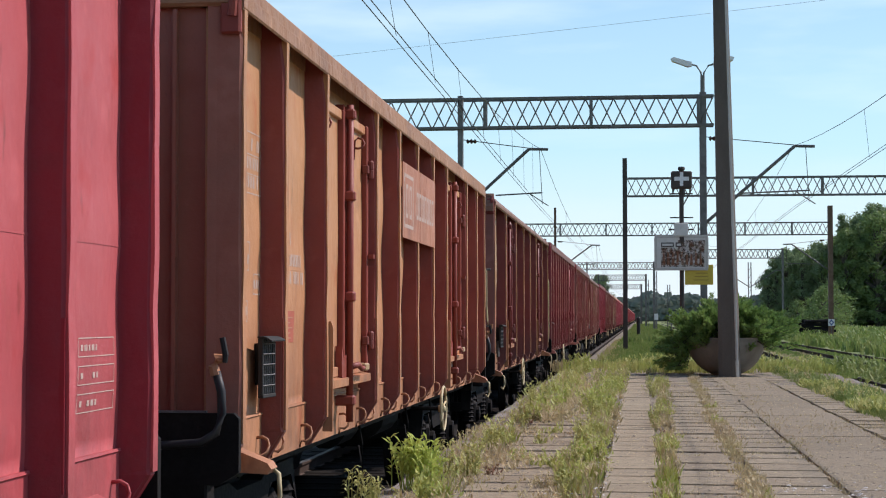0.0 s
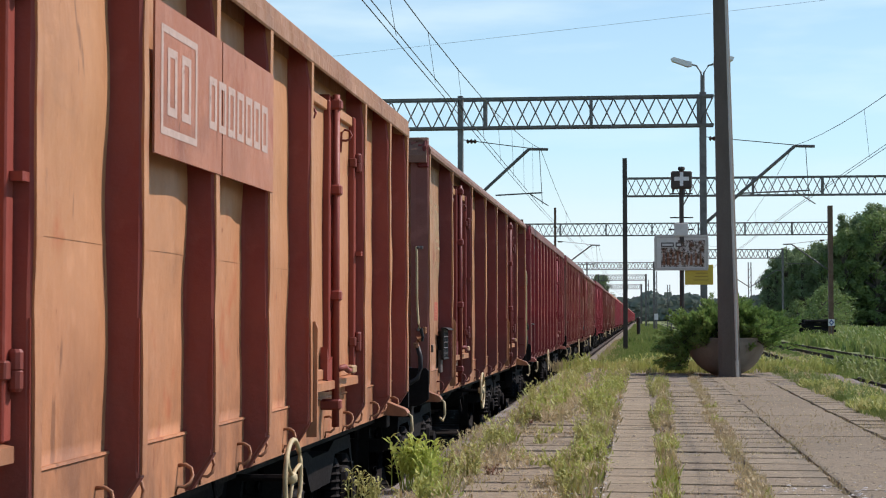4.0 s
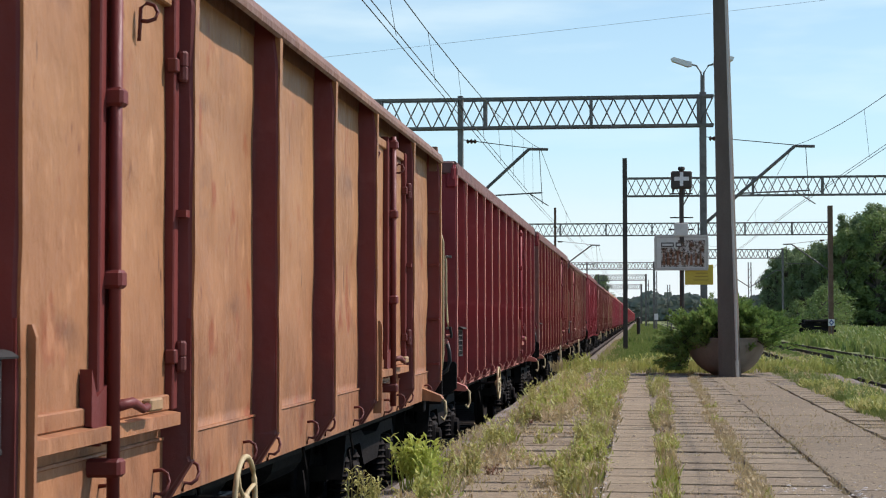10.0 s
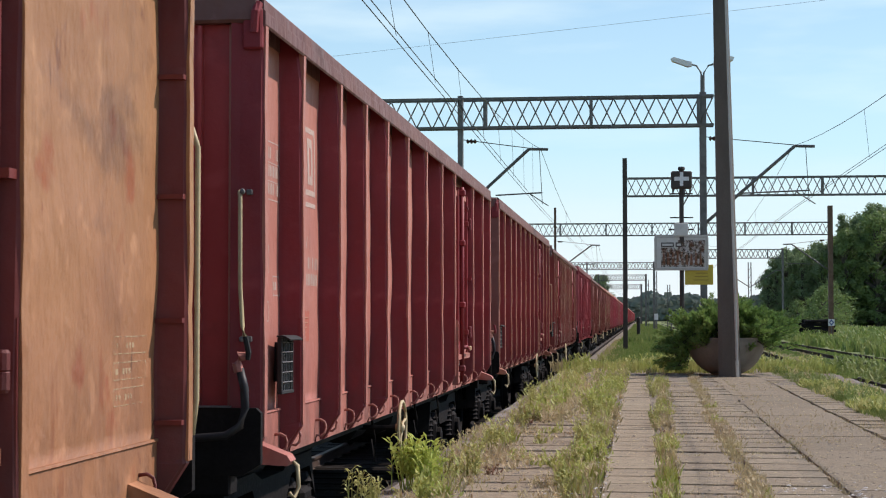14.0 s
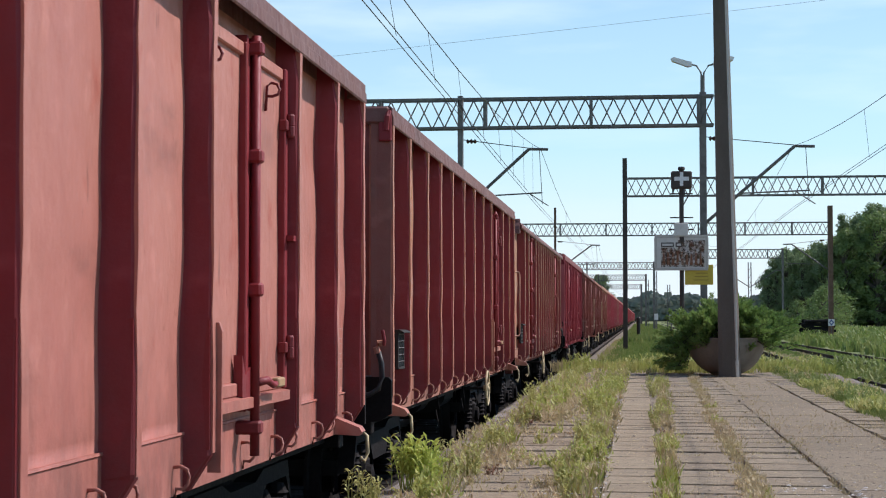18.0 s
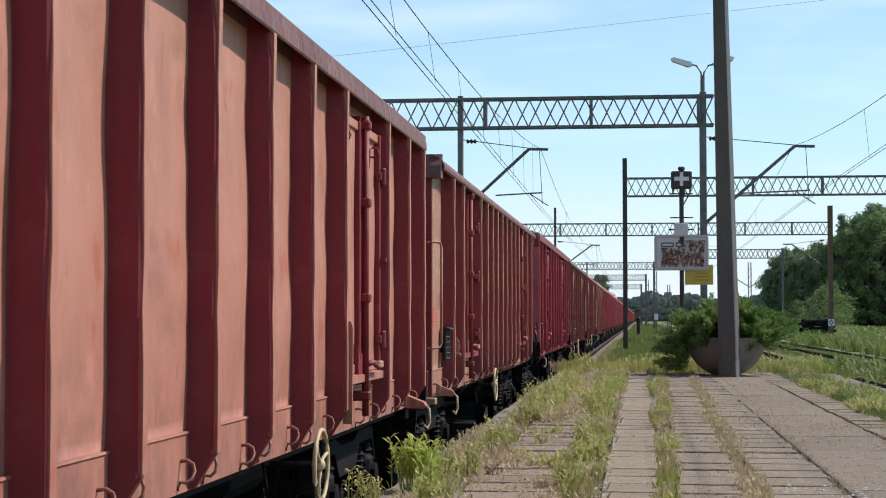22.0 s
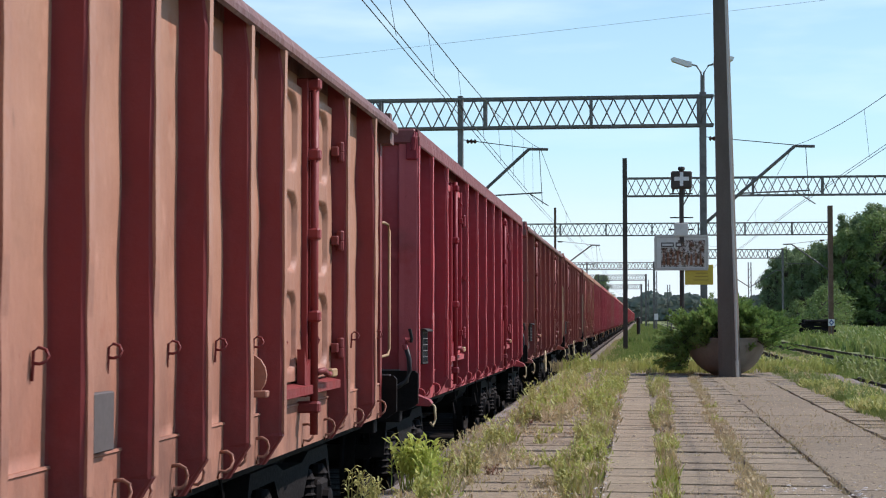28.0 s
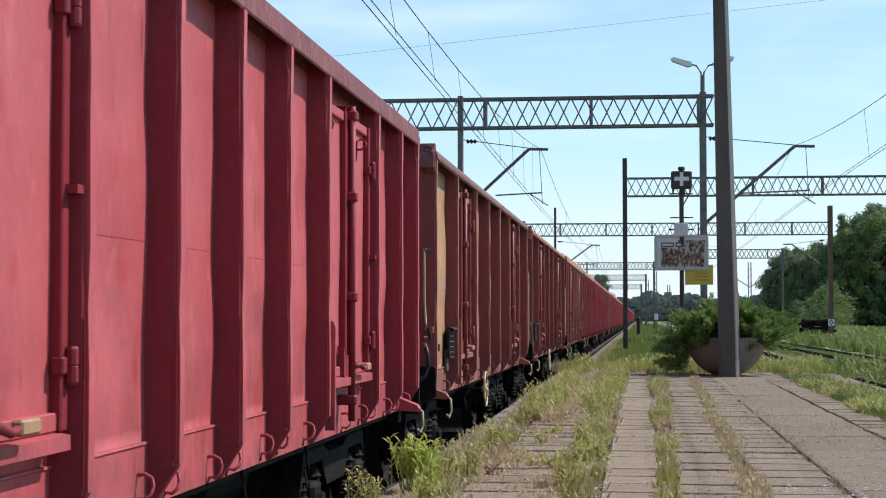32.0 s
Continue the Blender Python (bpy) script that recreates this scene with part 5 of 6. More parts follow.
def overhead(x, posts, zig, near_drops=True):
    """Carrying cable, two contact wires and droppers over one track."""
    w = thing("overhead_line", "thin dark overhead wires with droppers", "overhead wire", group="overhead lines")
    top, low, con = EYE + 5.74, EYE + 4.45, EYE + 3.72
    cable, left, right = [], [], []
    for a, b in zip(posts[:-1], posts[1:]):
        for i in range(16):
            u = i / 16
            k = 4 * u * (1 - u)
            cable.append((x - 0.135 + zig * (1 - 2 * u) * (1 if posts.index(a) % 2 else -1) * 0.3, a + (b - a) * u, top - (top - low) * k))
            zx = zig * (1 - 2 * u) * (1 if posts.index(a) % 2 else -1)
            left.append((x + zx - 0.05, a + (b - a) * u, con - 0.06 * k))
            right.append((x + zx + 0.05, a + (b - a) * u, con - 0.06 * k))
            if (i > 0 and near_drops and a < 50) or i in (4, 8, 12):
                part("dropper", Geo().tube([cable[-1], ((left[-1][0] + right[-1][0]) / 2, *left[-1][1:])], 0.005 if a < 100 else 0.010, 4), M_WIRE, w)
    part("carrying_cable", Geo().tube(cable, 0.0085, 5), M_WIRE, w)
    part("contact_wire", Geo().tube(left, 0.007, 5), M_WIRE, w)
    part("contact_wire", Geo().tube(right, 0.007, 5), M_WIRE, w)


overhead(TRACK + 0.19, POSTS, -0.2)
overhead(5.28, POSTS[:4], -0.08, False)
thing("power_line", "single thin cable crossing high above the station", "cable", geo=Geo().tube([(-120 + 240 * i / 24, 150, EYE + 26.4 + 0.095 * (240 * i / 24 - 120)) for i in range(25)], 0.013, 5), mat=M_STEEL)


def lamp_top():
    """A double street lamp on the end of the gantry's mast."""
    p = thing("street_lamp", "grey double-armed station lamp on a steel mast", "street lamp", at=pose(2.14, 57, Z1 + 0.34))
    part("post", Geo().tube([(0, 0, 0.1), (0, 0, 1.35)], 0.075, 10), M_STEEL, p)
    for s in (-1, 1):
        a = part("lamp_arm", Geo().tube([(0, 0, 1.0), (s * 0.05, 0, 1.45), (s * 0.2, 0, 1.68), (s * 0.42, 0, 1.74)], 0.03, 8), M_STEEL, p, smooth=True)
        h = part("lamp_head", Geo().prism([(0.36, 1.66), (0.5, 1.64), (1.02, 1.84), (1.06, 1.93), (0.95, 1.97), (0.5, 1.83), (0.36, 1.80)] if s > 0 else [(-0.36, 1.80), (-0.5, 1.83), (-0.95, 1.97), (-1.06, 1.93), (-1.02, 1.84), (-0.5, 1.64), (-0.36, 1.66)], -0.13, 0.13), M_LAMP, a, "pale lamp head")
    return p


lamp_top()


# ---- platform furniture ----
def concrete_pole():
    p = thing("concrete_pole", "tall tapered dark concrete pole leaning slightly", "pole", at=pose(1.675, 32.0, -0.1, 0, -1.05, -16))
    g = Geo()
    a, b, h = 0.175, 0.105, 9.2
    prof = lambda r: [(-r, -r * 0.9), (-r * 0.55, -r), (r * 0.55, -r), (r, -r * 0.9), (r, r * 0.9), (r * 0.55, r), (-r * 0.55, r), (-r, r * 0.9)]
    n = 8
    v = []
    for k in range(13):
        u = k / 12
        v += [(x, y, u * h) for x, y in prof(a + (b - a) * u)]
    g.add(v, [(i * n + k, i * n + (k + 1) % n, (i + 1) * n + (k + 1) % n, (i + 1) * n + k) for i in range(12) for k in range(n)] + [tuple(range(n))[::-1], tuple(range(12 * n, 13 * n))])
    part("shaft", g, M_CONC, p)
    # Added bright strip: sunlight on the pole's right side, made as a part.
    part("lit_edge_strip", Geo().prism([(0.135, -0.155), (0.165, -0.175), (0.205, -0.13), (0.18, -0.10)], 0.0, 0.4, "z").tube([(0.175, -0.14, 0.3), (0.115, -0.085, 8.4)], 0.028, 6), M_ZINC, p, "bright strip for the sunlight on the pole's right edge")
    return p


concrete_pole()


def planter():
    p = thing("planter", "round grey concrete planter bowl with weathered rim", "planter", at=pose(1.66, 33.1, 0.0) @ Matrix.Diagonal((1.03, 1.03, 1.0, 1.0)))
    outer = [(0.10, -0.08)] + [(math.sqrt(0.735 ** 2 - (0.70 - z) ** 2), z) for z in (-0.02, 0.0, 0.03, 0.07, 0.12, 0.19, 0.28, 0.38, 0.5, 0.62, 0.68)] + [(0.75, 0.70), (0.745, 0.725), (0.66, 0.725), (0.645, 0.62)]
    part("bowl", Geo().lathe(outer, 40), M_BOWL, p, smooth=True)
    part("soil", Geo().lathe([(0.66, 0.60), (0.5, 0.64), (0.2, 0.66), (0.02, 0.67)], 24), M_SOIL, p)
    return p


planter()


def juniper():
    """A spreading juniper: limbs that arch out of the bowl, set with upswept feathery plumes of short needles."""
    rng = random.Random(8)
    j = thing("juniper_bush", "dark green spreading juniper spilling over the planter", "bush", at=pose(1.66, 33.1, 0.62))
    wood = Geo()
    v, f = [], []

    def plume(c, d, ln, fat):
        wood.tube([c, c + d * ln * 0.6, c + d * ln * 0.95], [0.006, 0.004, 0.002], 4)
        count = int(150 * ln / 0.35)
        for e in range(count):
            u = (e + rng.random()) / count
            r = fat * (0.35 + 0.9 * math.sin(math.pi * min(1.0, 0.18 + u * 0.8))) * (1 - 0.55 * u)
            q = Vector((rng.gauss(0, 1), rng.gauss(0, 1), rng.gauss(0, 1)))
            q = (q - d * q.dot(d)).normalized()
            p = c + d * ln * u + q * r * rng.random() ** 0.5
            nd = (d * 1.1 + q * 0.9 + Vector((0, 0, 0.15))).normalized()
            l, w = rng.uniform(0.045, 0.085), rng.uniform(0.007, 0.013)
            side = (Matrix.Rotation(rng.uniform(0, 3.1), 3, nd) @ nd.orthogonal().normalized()) * w
            b = len(v)
            v.extend((p - side * 0.4, p + nd * l * 0.5 - side, p + nd * l, p + nd * l * 0.5 + side))
            f.append((b, b + 1, b + 2, b + 3))

    for k in range(92):
        a = rng.uniform(0, math.tau)
        spill = math.cos(a) < -0.62 and math.sin(a) > -0.5 and rng.random() < 0.85
        right = math.cos(a) > 0.45
        reach = rng.uniform(0.35, 1.0) * (1.16 if right else 1.0)
        rise = rng.uniform(0.12, 0.60) * (1.25 - 0.40 * reach)
        drop = rng.uniform(0.0, 0.34)
        if spill:
            reach, rise, drop = rng.uniform(0.85, 1.18), rng.uniform(0.15, 0.42), rng.uniform(0.15, 0.95)
        pts = []
        for i in range(7):
            u = i / 6
            pts.append(Vector((math.cos(a) * reach * u, math.sin(a) * reach * u * 0.85, 0.04 + rise * math.sin(u * 1.9) - drop * max(0.0, u - 0.4) ** 1.4 * 2.0)))
        wood.tube(pts, [0.018 - 0.002 * i for i in range(7)], 5)
        out = Vector((math.cos(a), math.sin(a) * 0.85, 0.0))
        for q in range(5):
            u = rng.uniform(2.2, 5.95)
            i = int(u)
            c = pts[i].lerp(pts[i + 1], u - i)
            d = (out * rng.uniform(0.35, 1.1) + Vector((rng.gauss(0, 0.45), rng.gauss(0, 0.45), rng.uniform(0.15, 0.95) - (0.45 if spill and u > 4 else 0.0)))).normalized()
            plume(c, d, rng.uniform(0.22, 0.44), rng.uniform(0.032, 0.055))
        plume(pts[6] - out * 0.06, (out + Vector((rng.gauss(0, 0.2), rng.gauss(0, 0.2), 0.35 if not spill else -0.1))).normalized(), rng.uniform(0.26, 0.40), 0.065)
    part("wood", wood, M_BARK, j)
    part("needles", Geo().add(v, f), M_JUNIPER, j)


juniper()


def station_signs():
    """A dark post with a cross-shaped marker box, a small cabinet, a rusted name board and a yellow notice."""
    k = 40.0 / 2978
    X = lambda px: (px - 1132) * k
    Z = lambda py: EYE + (563 - py) * k
    x = X(1206)
    p = thing("sign_post", "black steel post with a marker box and rusted boards", "sign post", at=pose(0, 40, 0))
    part("post", Geo().tube([(x, 0, -0.3), (x, 0, Z(310))], 0.055, 12), M_DARKPOLE, p)
    box = part("marker_box", Geo().box(x - 0.245, x + 0.245, -0.16, 0.04, Z(337), Z(306), 0.03), M_DARKPOLE, p, "dark box with a white cross")
    part("cross_bar", Geo().box(x - 0.17, x + 0.17, -0.172, -0.161, Z(323), Z(316)), M_LAMP, box)
    part("cross_bar", Geo().box(x - 0.04, x + 0.04, -0.176, -0.1615, Z(332), Z(308)), M_LAMP, box)
    part("cap", Geo().lathe([(0.05, Z(306)), (0.085, Z(302)), (0.07, Z(298))], 14, at=(x, -0.06, 0)), M_DARKPOLE, box)
    part("foot_bar", Geo().box(x - 0.26, x + 0.26, -0.05, 0.05, Z(346), Z(344)), M_DARKPOLE, p)
    for s in (-1, 1):
        part("strut", Geo().tube([(x + s * 0.2, 0, Z(337)), (x + s * 0.2, 0, Z(345))], 0.02, 6), M_DARKPOLE, p)
    part("brace", Geo().tube([(x, 0, Z(370)), (x + 0.19, 0, Z(345))], 0.018, 6), M_DARKPOLE, p)
    part("cross_arm", Geo().box(x - 0.27, x + 0.27, -0.03, 0.03, Z(388), Z(386)), M_DARKPOLE, p)
    cab = part("cabinet", Geo().box(X(1193), X(1217), -0.16, 0.04, Z(420), Z(397), 0.012), M_SIGNW, p, "pale metal cabinet")
    part("bolt", Geo().tube([(X(1183), -0.03, Z(408)), (X(1226), -0.03, Z(408))], 0.022, 6), M_DARKPOLE, p)
    bd = part("name_board", Geo().box(X(1159), X(1251), -0.11, -0.08, Z(478), Z(419), 0.006), M_SIGNW, p, "white enamel board eaten by rust")
    fr = Geo()
    for a in ((1159, 1251, 423, 418), (1159, 1251, 480, 475)):
        fr.box(X(a[0]), X(a[1]), -0.125, -0.09, Z(a[2]), Z(a[3]), 0.004)
    for a in ((1158, 1163), (1247, 1252)):
        fr.box(X(a[0]), X(a[1]), -0.124, -0.09, Z(476), Z(422), 0.004)
    part("board_frame", fr, M_ZINC, bd)
    rng = random.Random(3)
    part("rust_patch", Geo().box(X(1170), X(1245), -0.1140, -0.1102, Z(474), Z(440)), M_RUSTED_ENAMEL, bd)
    part("rust_patch", Geo().box(X(1199), X(1246), -0.1150, -0.1102, Z(440), Z(427)), M_RUSTED_ENAMEL, bd)
    for a, b in ((1170, 1192), (1195, 1206)):
        part("letter_bar", Geo().box(X(a), X(b), -0.1165, -0.111, Z(439), Z(431)), M_DARKPOLE, bd)
        part("letter_bar", Geo().box(X(a + 2), X(b - 2), -0.1180, -0.1168, Z(437), Z(433)), M_SIGNW, bd)
    for a in range(9):
        drip = rng.uniform(3, 11)
        part("rust_drip", Geo().prism([(X(1172 + a * 8), Z(470)), (X(1177 + a * 8), Z(470)), (X(1176 + a * 8), Z(456 - drip)), (X(1173 + a * 8), Z(455 - drip))], -0.1172, -0.1145), M_RUST, bd)
    part("pipe_clip", Geo().box(X(1202), X(1210), -0.14, -0.112, Z(430), Z(421), 0.004), M_DARKPOLE, bd)
    yb = part("yellow_notice", Geo().box(X(1211), X(1260), -0.06, -0.045, Z(505), Z(470), 0.004), M_YELLOW, p, "yellow notice plate with worn text")
    for r in range(3):
        part("text_bar", Geo().box(X(1230 - r * 2), X(1250 + r), -0.0640, -0.0605, Z(485.5 + r * 6), Z(484 + r * 6)), M_OCHRE_TEXT, yb)
    part("bracket", Geo().box(x, X(1214), -0.05, -0.03, Z(480), Z(476)), M_DARKPOLE, p)


station_signs()


# ---- plants ----
def blades(name, label, mat, n, place, h, seed, lean=0.5, wide=0.0032, parent=None):
    """Grass and weeds that nobody could count, one mesh: each blade bends twice."""
    r = np.random.default_rng(seed)
    pts = place(r, n)
    n = len(pts)
    hh = h * (0.45 + 0.9 * r.random(n))
    a = r.random(n) * math.tau
    ln = lean * r.random(n)
    dx, dy = np.cos(a) * ln, np.sin(a) * ln
    w = wide * (0.6 + 0.9 * r.random(n))
    px, py = -np.sin(a) * w, np.cos(a) * w
    v = np.zeros((n, 5, 3))
    for k, (u, s) in enumerate(((0, -1), (0, 1), (0.6, 0.9), (1.0, 0), (0.6, -0.9))):
        v[:, k, 0] = pts[:, 0] + px * s + dx * hh * u * u
        v[:, k, 1] = pts[:, 1] + py * s + dy * hh * u * u
        v[:, k, 2] = pts[:, 2] + hh * u * (1 - 0.25 * ln * u)
    me = bpy.data.meshes.new(name)
    me.from_pydata(v.reshape(-1, 3).tolist(), [], (np.arange(n)[:, None] * 5 + np.arange(5)[None, :]).tolist())
    me.materials.append(mat)
    return tagged(new(name, me), label, "grass", kind="stuff")


def herbs(name, label, mat, n, place, h, seed, leaf=0.03, per=14):
    """Low leafy weeds in one mesh: upright stems with small pointed leaves all the way up."""
    r = np.random.default_rng(seed)
    base = place(r, n)
    n = len(base)
    hh = h * (0.35 + 0.95 * r.random(n))
    m = n * per
    i = np.repeat(np.arange(n), per)
    u = r.random(m) ** 0.8
    tilt = r.normal(0, 0.22, (n, 2))
    c = np.stack([base[i, 0] + tilt[i, 0] * hh[i] * u, base[i, 1] + tilt[i, 1] * hh[i] * u, base[i, 2] + hh[i] * u], 1)
    a = r.random(m) * math.tau
    up = r.random(m) * 1.7
    d = np.stack([np.cos(a), np.sin(a), up], 1)
    sd = np.stack([-np.sin(a), np.cos(a), r.normal(0, 0.4, m)], 1)
    ln = (leaf * (0.6 + 0.9 * r.random(m)) * (1.15 - 0.5 * u) * 0.95)[:, None]
    wd = ln * (0.15 + 0.13 * r.random(m))[:, None]
    v = np.stack([c, c + d * ln * 0.5 + sd * wd, c + d * ln, c + d * ln * 0.5 - sd * wd], 1)
    me = bpy.data.meshes.new(name)
    me.from_pydata(v.reshape(-1, 3).tolist(), [], (np.arange(m)[:, None] * 4 + np.arange(4)[None, :]).tolist())
    me.materials.append(mat)
    return tagged(new(name, me), label, "weeds", kind="stuff")


def ground_z(y):
    return np.where(y < P_END + 1, -0.05, np.maximum(GROUND, -0.05 - (y - P_END - 1) * 0.05))


def clumped(x0, x1, y0, y1, cell, cover, seed):
    """Points that gather in tufts inside a stretch of the plan."""
    def place(r, n):
        rs = np.random.default_rng(seed)
        m = max(1, int(n / (cover if cover > 1 else 45)))
        # nearer stretches carry more tufts
        cx = x0 + (x1 - x0) * rs.random(m)
        cy = y0 + (y1 - y0) * rs.random(m) ** 1.5
        i = r.integers(0, m, n)
        x = cx[i] + r.normal(0, cell, n)
        y = cy[i] + r.normal(0, cell, n)
        ok = (x > x0 - 0.06) & (x < x1 + 0.06) & (y > 5) & ((x > -0.75) | (y > 12.5) | (r.random(len(x)) < 0.45))
        x, y = x[ok], y[ok]
        if x0 > 0.1 and y1 < 37:
            x = x + 0.0115 * (y - 11.4)
        return np.stack([x, y, ground_z(y)], 1)
    return place


def weeds():
    blades("platform_edge_weeds", "yellow-green weeds along the platform edge", M_WEED, 600, clumped(-1.31, -1.14, 8, 37, 0.05, 40, 5), 0.15, 51)
    blades("platform_edge_weeds", "dry grass along the platform edge", M_STRAW, 3800, clumped(-1.36, -1.05, 8, 37, 0.09, 30, 6), 0.09, 52)
    blades("bush_grass", "long green grass under the leafy weed", M_FRESH, 170, clumped(-1.52, -1.36, 10.95, 11.1, 0.05, 40, 45), 0.26, 83, 0.3)
    blades("joint_weeds", "weeds growing in the paving beside the path", M_WEED, 900, clumped(-0.52, -0.28, 9, 37, 0.05, 30, 7), 0.15, 53)
    blades("joint_weeds", "dry grass in the paving beside the path", M_STRAW, 3600, clumped(-0.56, -0.26, 8, 37, 0.06, 24, 8), 0.10, 54)
    herbs("edge_herbs", "leafy yellow-green weeds along the platform edge", M_WEED, 330, clumped(-1.30, -1.10, 9, 37, 0.09, 45, 25), 0.22, 71, 0.042)
    herbs("edge_herbs", "dry leafy weeds along the platform edge", M_STRAW, 420, clumped(-1.36, -0.8, 9, 37, 0.10, 16, 26), 0.13, 72, 0.032)
    herbs("path_herbs", "leafy weeds in the paving beside the path", M_WEED, 380, clumped(-0.50, -0.30, 9, 37, 0.07, 40, 27), 0.20, 73, 0.036)
    herbs("path_herbs", "dry weeds in the paving beside the path", M_STRAW, 420, clumped(-0.56, -0.26, 9, 37, 0.06, 16, 47), 0.14, 84, 0.03)
    herbs("path_herbs", "leafy weeds in the joint beside the path", M_WEED, 260, clumped(0.14, 0.23, 9, 36, 0.05, 30, 28), 0.14, 74, 0.03)
    herbs("path_herbs", "dry weeds in the joint beside the path", M_STRAW, 260, clumped(0.14, 0.23, 9, 36, 0.04, 16, 48), 0.11, 85, 0.028)
    herbs("tall_edge_weeds", "tall leafy weeds covering the far platform edge", M_WEED, 300, clumped(-1.28, -0.95, 18, 37, 0.11, 24, 101), 0.27, 102, 0.05, 18)
    herbs("tall_edge_weeds", "tall dry weeds covering the far platform edge", M_STRAW, 380, clumped(-1.30, -0.6, 18, 37, 0.13, 20, 103), 0.18, 104, 0.04, 16)
    herbs("tall_edge_weeds", "leafy weeds covering the far slabs", M_WEED, 230, clumped(-0.75, -0.28, 18, 37, 0.09, 24, 105), 0.27, 106, 0.045, 18)
    herbs("slab_herbs", "low dry weeds and debris over the slabs", M_STRAW, 700, clumped(-1.15, -0.55, 9, 36, 0.10, 14, 91), 0.07, 92, 0.028)
    herbs("slab_herbs", "low dry weeds and debris over the slabs", M_STRAW, 1500, clumped(0.24, 1.5, 9, 36, 0.09, 10, 93), 0.035, 94, 0.022)
    herbs("slab_herbs", "small green weeds in the slab joints", M_WEED, 130, clumped(-1.15, -0.55, 9, 36, 0.06, 14, 95), 0.12, 96, 0.035)
    herbs("verge_herbs", "leafy weeds on the overgrown platform", M_GRASS, 1300, clumped(2.7, 3.45, 14, 40, 0.14, 30, 29), 0.14, 75, 0.045)
    herbs("verge_herbs", "leafy weeds on the overgrown platform", M_WEED, 1700, clumped(2.6, 3.35, 14, 40, 0.15, 34, 30), 0.14, 76, 0.045)
    blades("thin_straw", "sparse dry grass on the paving", M_STRAW, 5200, clumped(0.2, 2.6, 10, 36, 0.10, 1, 35), 0.05, 78)
    blades("thin_straw", "sparse dry grass on the paving", M_STRAW, 5600, clumped(0.2, 2.6, 15, 36, 0.16, 1, 36), 0.065, 79)
    blades("far_meadow", "green grass far beside the tracks", M_GRASS, 24000, clumped(-1.2, 4.2, 120, 420, 1.0, 1, 37), 0.5, 80, wide=0.06)
    herbs("far_herbs", "leafy weeds behind the planter", M_WEED, 2500, clumped(-1.5, 3.9, 37, 56, 0.2, 1, 31), 0.3, 77, 0.07)
    blades("joint_weeds", "a strip of weeds beside the path", M_WEED, 900, clumped(0.14, 0.22, 9, 36, 0.04, 30, 9), 0.12, 55)
    blades("joint_weeds", "a strip of dry grass in a paving joint", M_STRAW, 7500, clumped(0.67, 0.80, 8, 36, 0.04, 26, 10), 0.075, 56)
    herbs("joint_herbs", "dry weeds in a paving joint", M_STRAW, 620, clumped(0.67, 0.80, 8, 36, 0.04, 14, 107), 0.08, 108, 0.028)
    herbs("joint_herbs", "green weeds in a paving joint", M_WEED, 60, clumped(0.68, 0.80, 8, 36, 0.04, 14, 109), 0.10, 110, 0.03)
    blades("joint_weeds", "a strip of dry grass in a paving joint", M_STRAW, 2600, clumped(0.14, 0.23, 8, 36, 0.04, 24, 11), 0.09, 57)
    blades("kerb_straw", "dry grass creeping over the platform kerb", M_STRAW, 5200, clumped(-1.62, -1.34, 9, 37, 0.07, 24, 131), 0.055, 132)
    herbs("kerb_herbs", "small dry weeds on the platform kerb", M_STRAW, 260, clumped(-1.60, -1.34, 10, 37, 0.06, 12, 133), 0.09, 134, 0.026)
    blades("joint_weeds", "thin grass in a paving joint", M_STRAW, 2600, clumped(1.275, 1.32, 8, 36, 0.03, 18, 12), 0.06, 58)
    blades("verge_grass", "yellow-green grass on the overgrown platform", M_GRASS, 16000, clumped(2.6, 3.3, 12, 40, 0.10, 60, 13), 0.11, 59)
    blades("verge_grass", "dry grass on the overgrown platform", M_STRAW, 20000, clumped(2.2, 3.7, 10, 40, 0.14, 50, 14), 0.06, 60)
    blades("verge_grass", "weeds behind the planter", M_WEED, 12000, clumped(-1.5, 3.8, 34, 52, 0.12, 1, 15), 0.22, 61, wide=0.010)
    blades("meadow_grass", "tall green grass beside the tracks", M_GRASS, 26000, clumped(-1.4, 4.4, 40, 130, 0.3, 1, 16), 0.30, 62, wide=0.02)
    blades("meadow_grass", "green grass between the tracks", M_GRASS, 20000, clumped(7.2, 8.1, 40, 150, 0.2, 1, 17), 0.15, 63, wide=0.02)
    herbs("meadow_herbs", "broad-leaved green weeds in the meadow", M_GRASS, 2600, clumped(11.6, 34, 66, 230, 0.7, 12, 121), 0.75, 122, 0.26, 12)
    herbs("meadow_herbs", "broad-leaved weeds between the tracks", M_GRASS, 900, clumped(3.95, 5.2, 26, 90, 0.25, 14, 123), 0.28, 124, 0.09, 12)
    blades("meadow_grass", "bright green meadow behind the tracks", M_GRASS, 36000, clumped(11.4, 40, 60, 260, 0.6, 1, 18), 0.65, 64, wide=0.05)
    blades("meadow_grass", "bright green meadow behind the tracks", M_GRASS, 12000, clumped(11.4, 36, 70, 260, 0.5, 1, 19), 0.6, 65, wide=0.05)
    blades("trackside_grass", "dry grass over the trackside path", M_STRAW, 6000, clumped(-1.9, -0.8, 37, 140, 0.2, 30, 49), 0.2, 86, wide=0.012)
    blades("trackside_grass", "weeds over the trackside path", M_WEED, 2500, clumped(-1.8, -0.8, 37, 140, 0.2, 50, 50), 0.25, 87, wide=0.012)
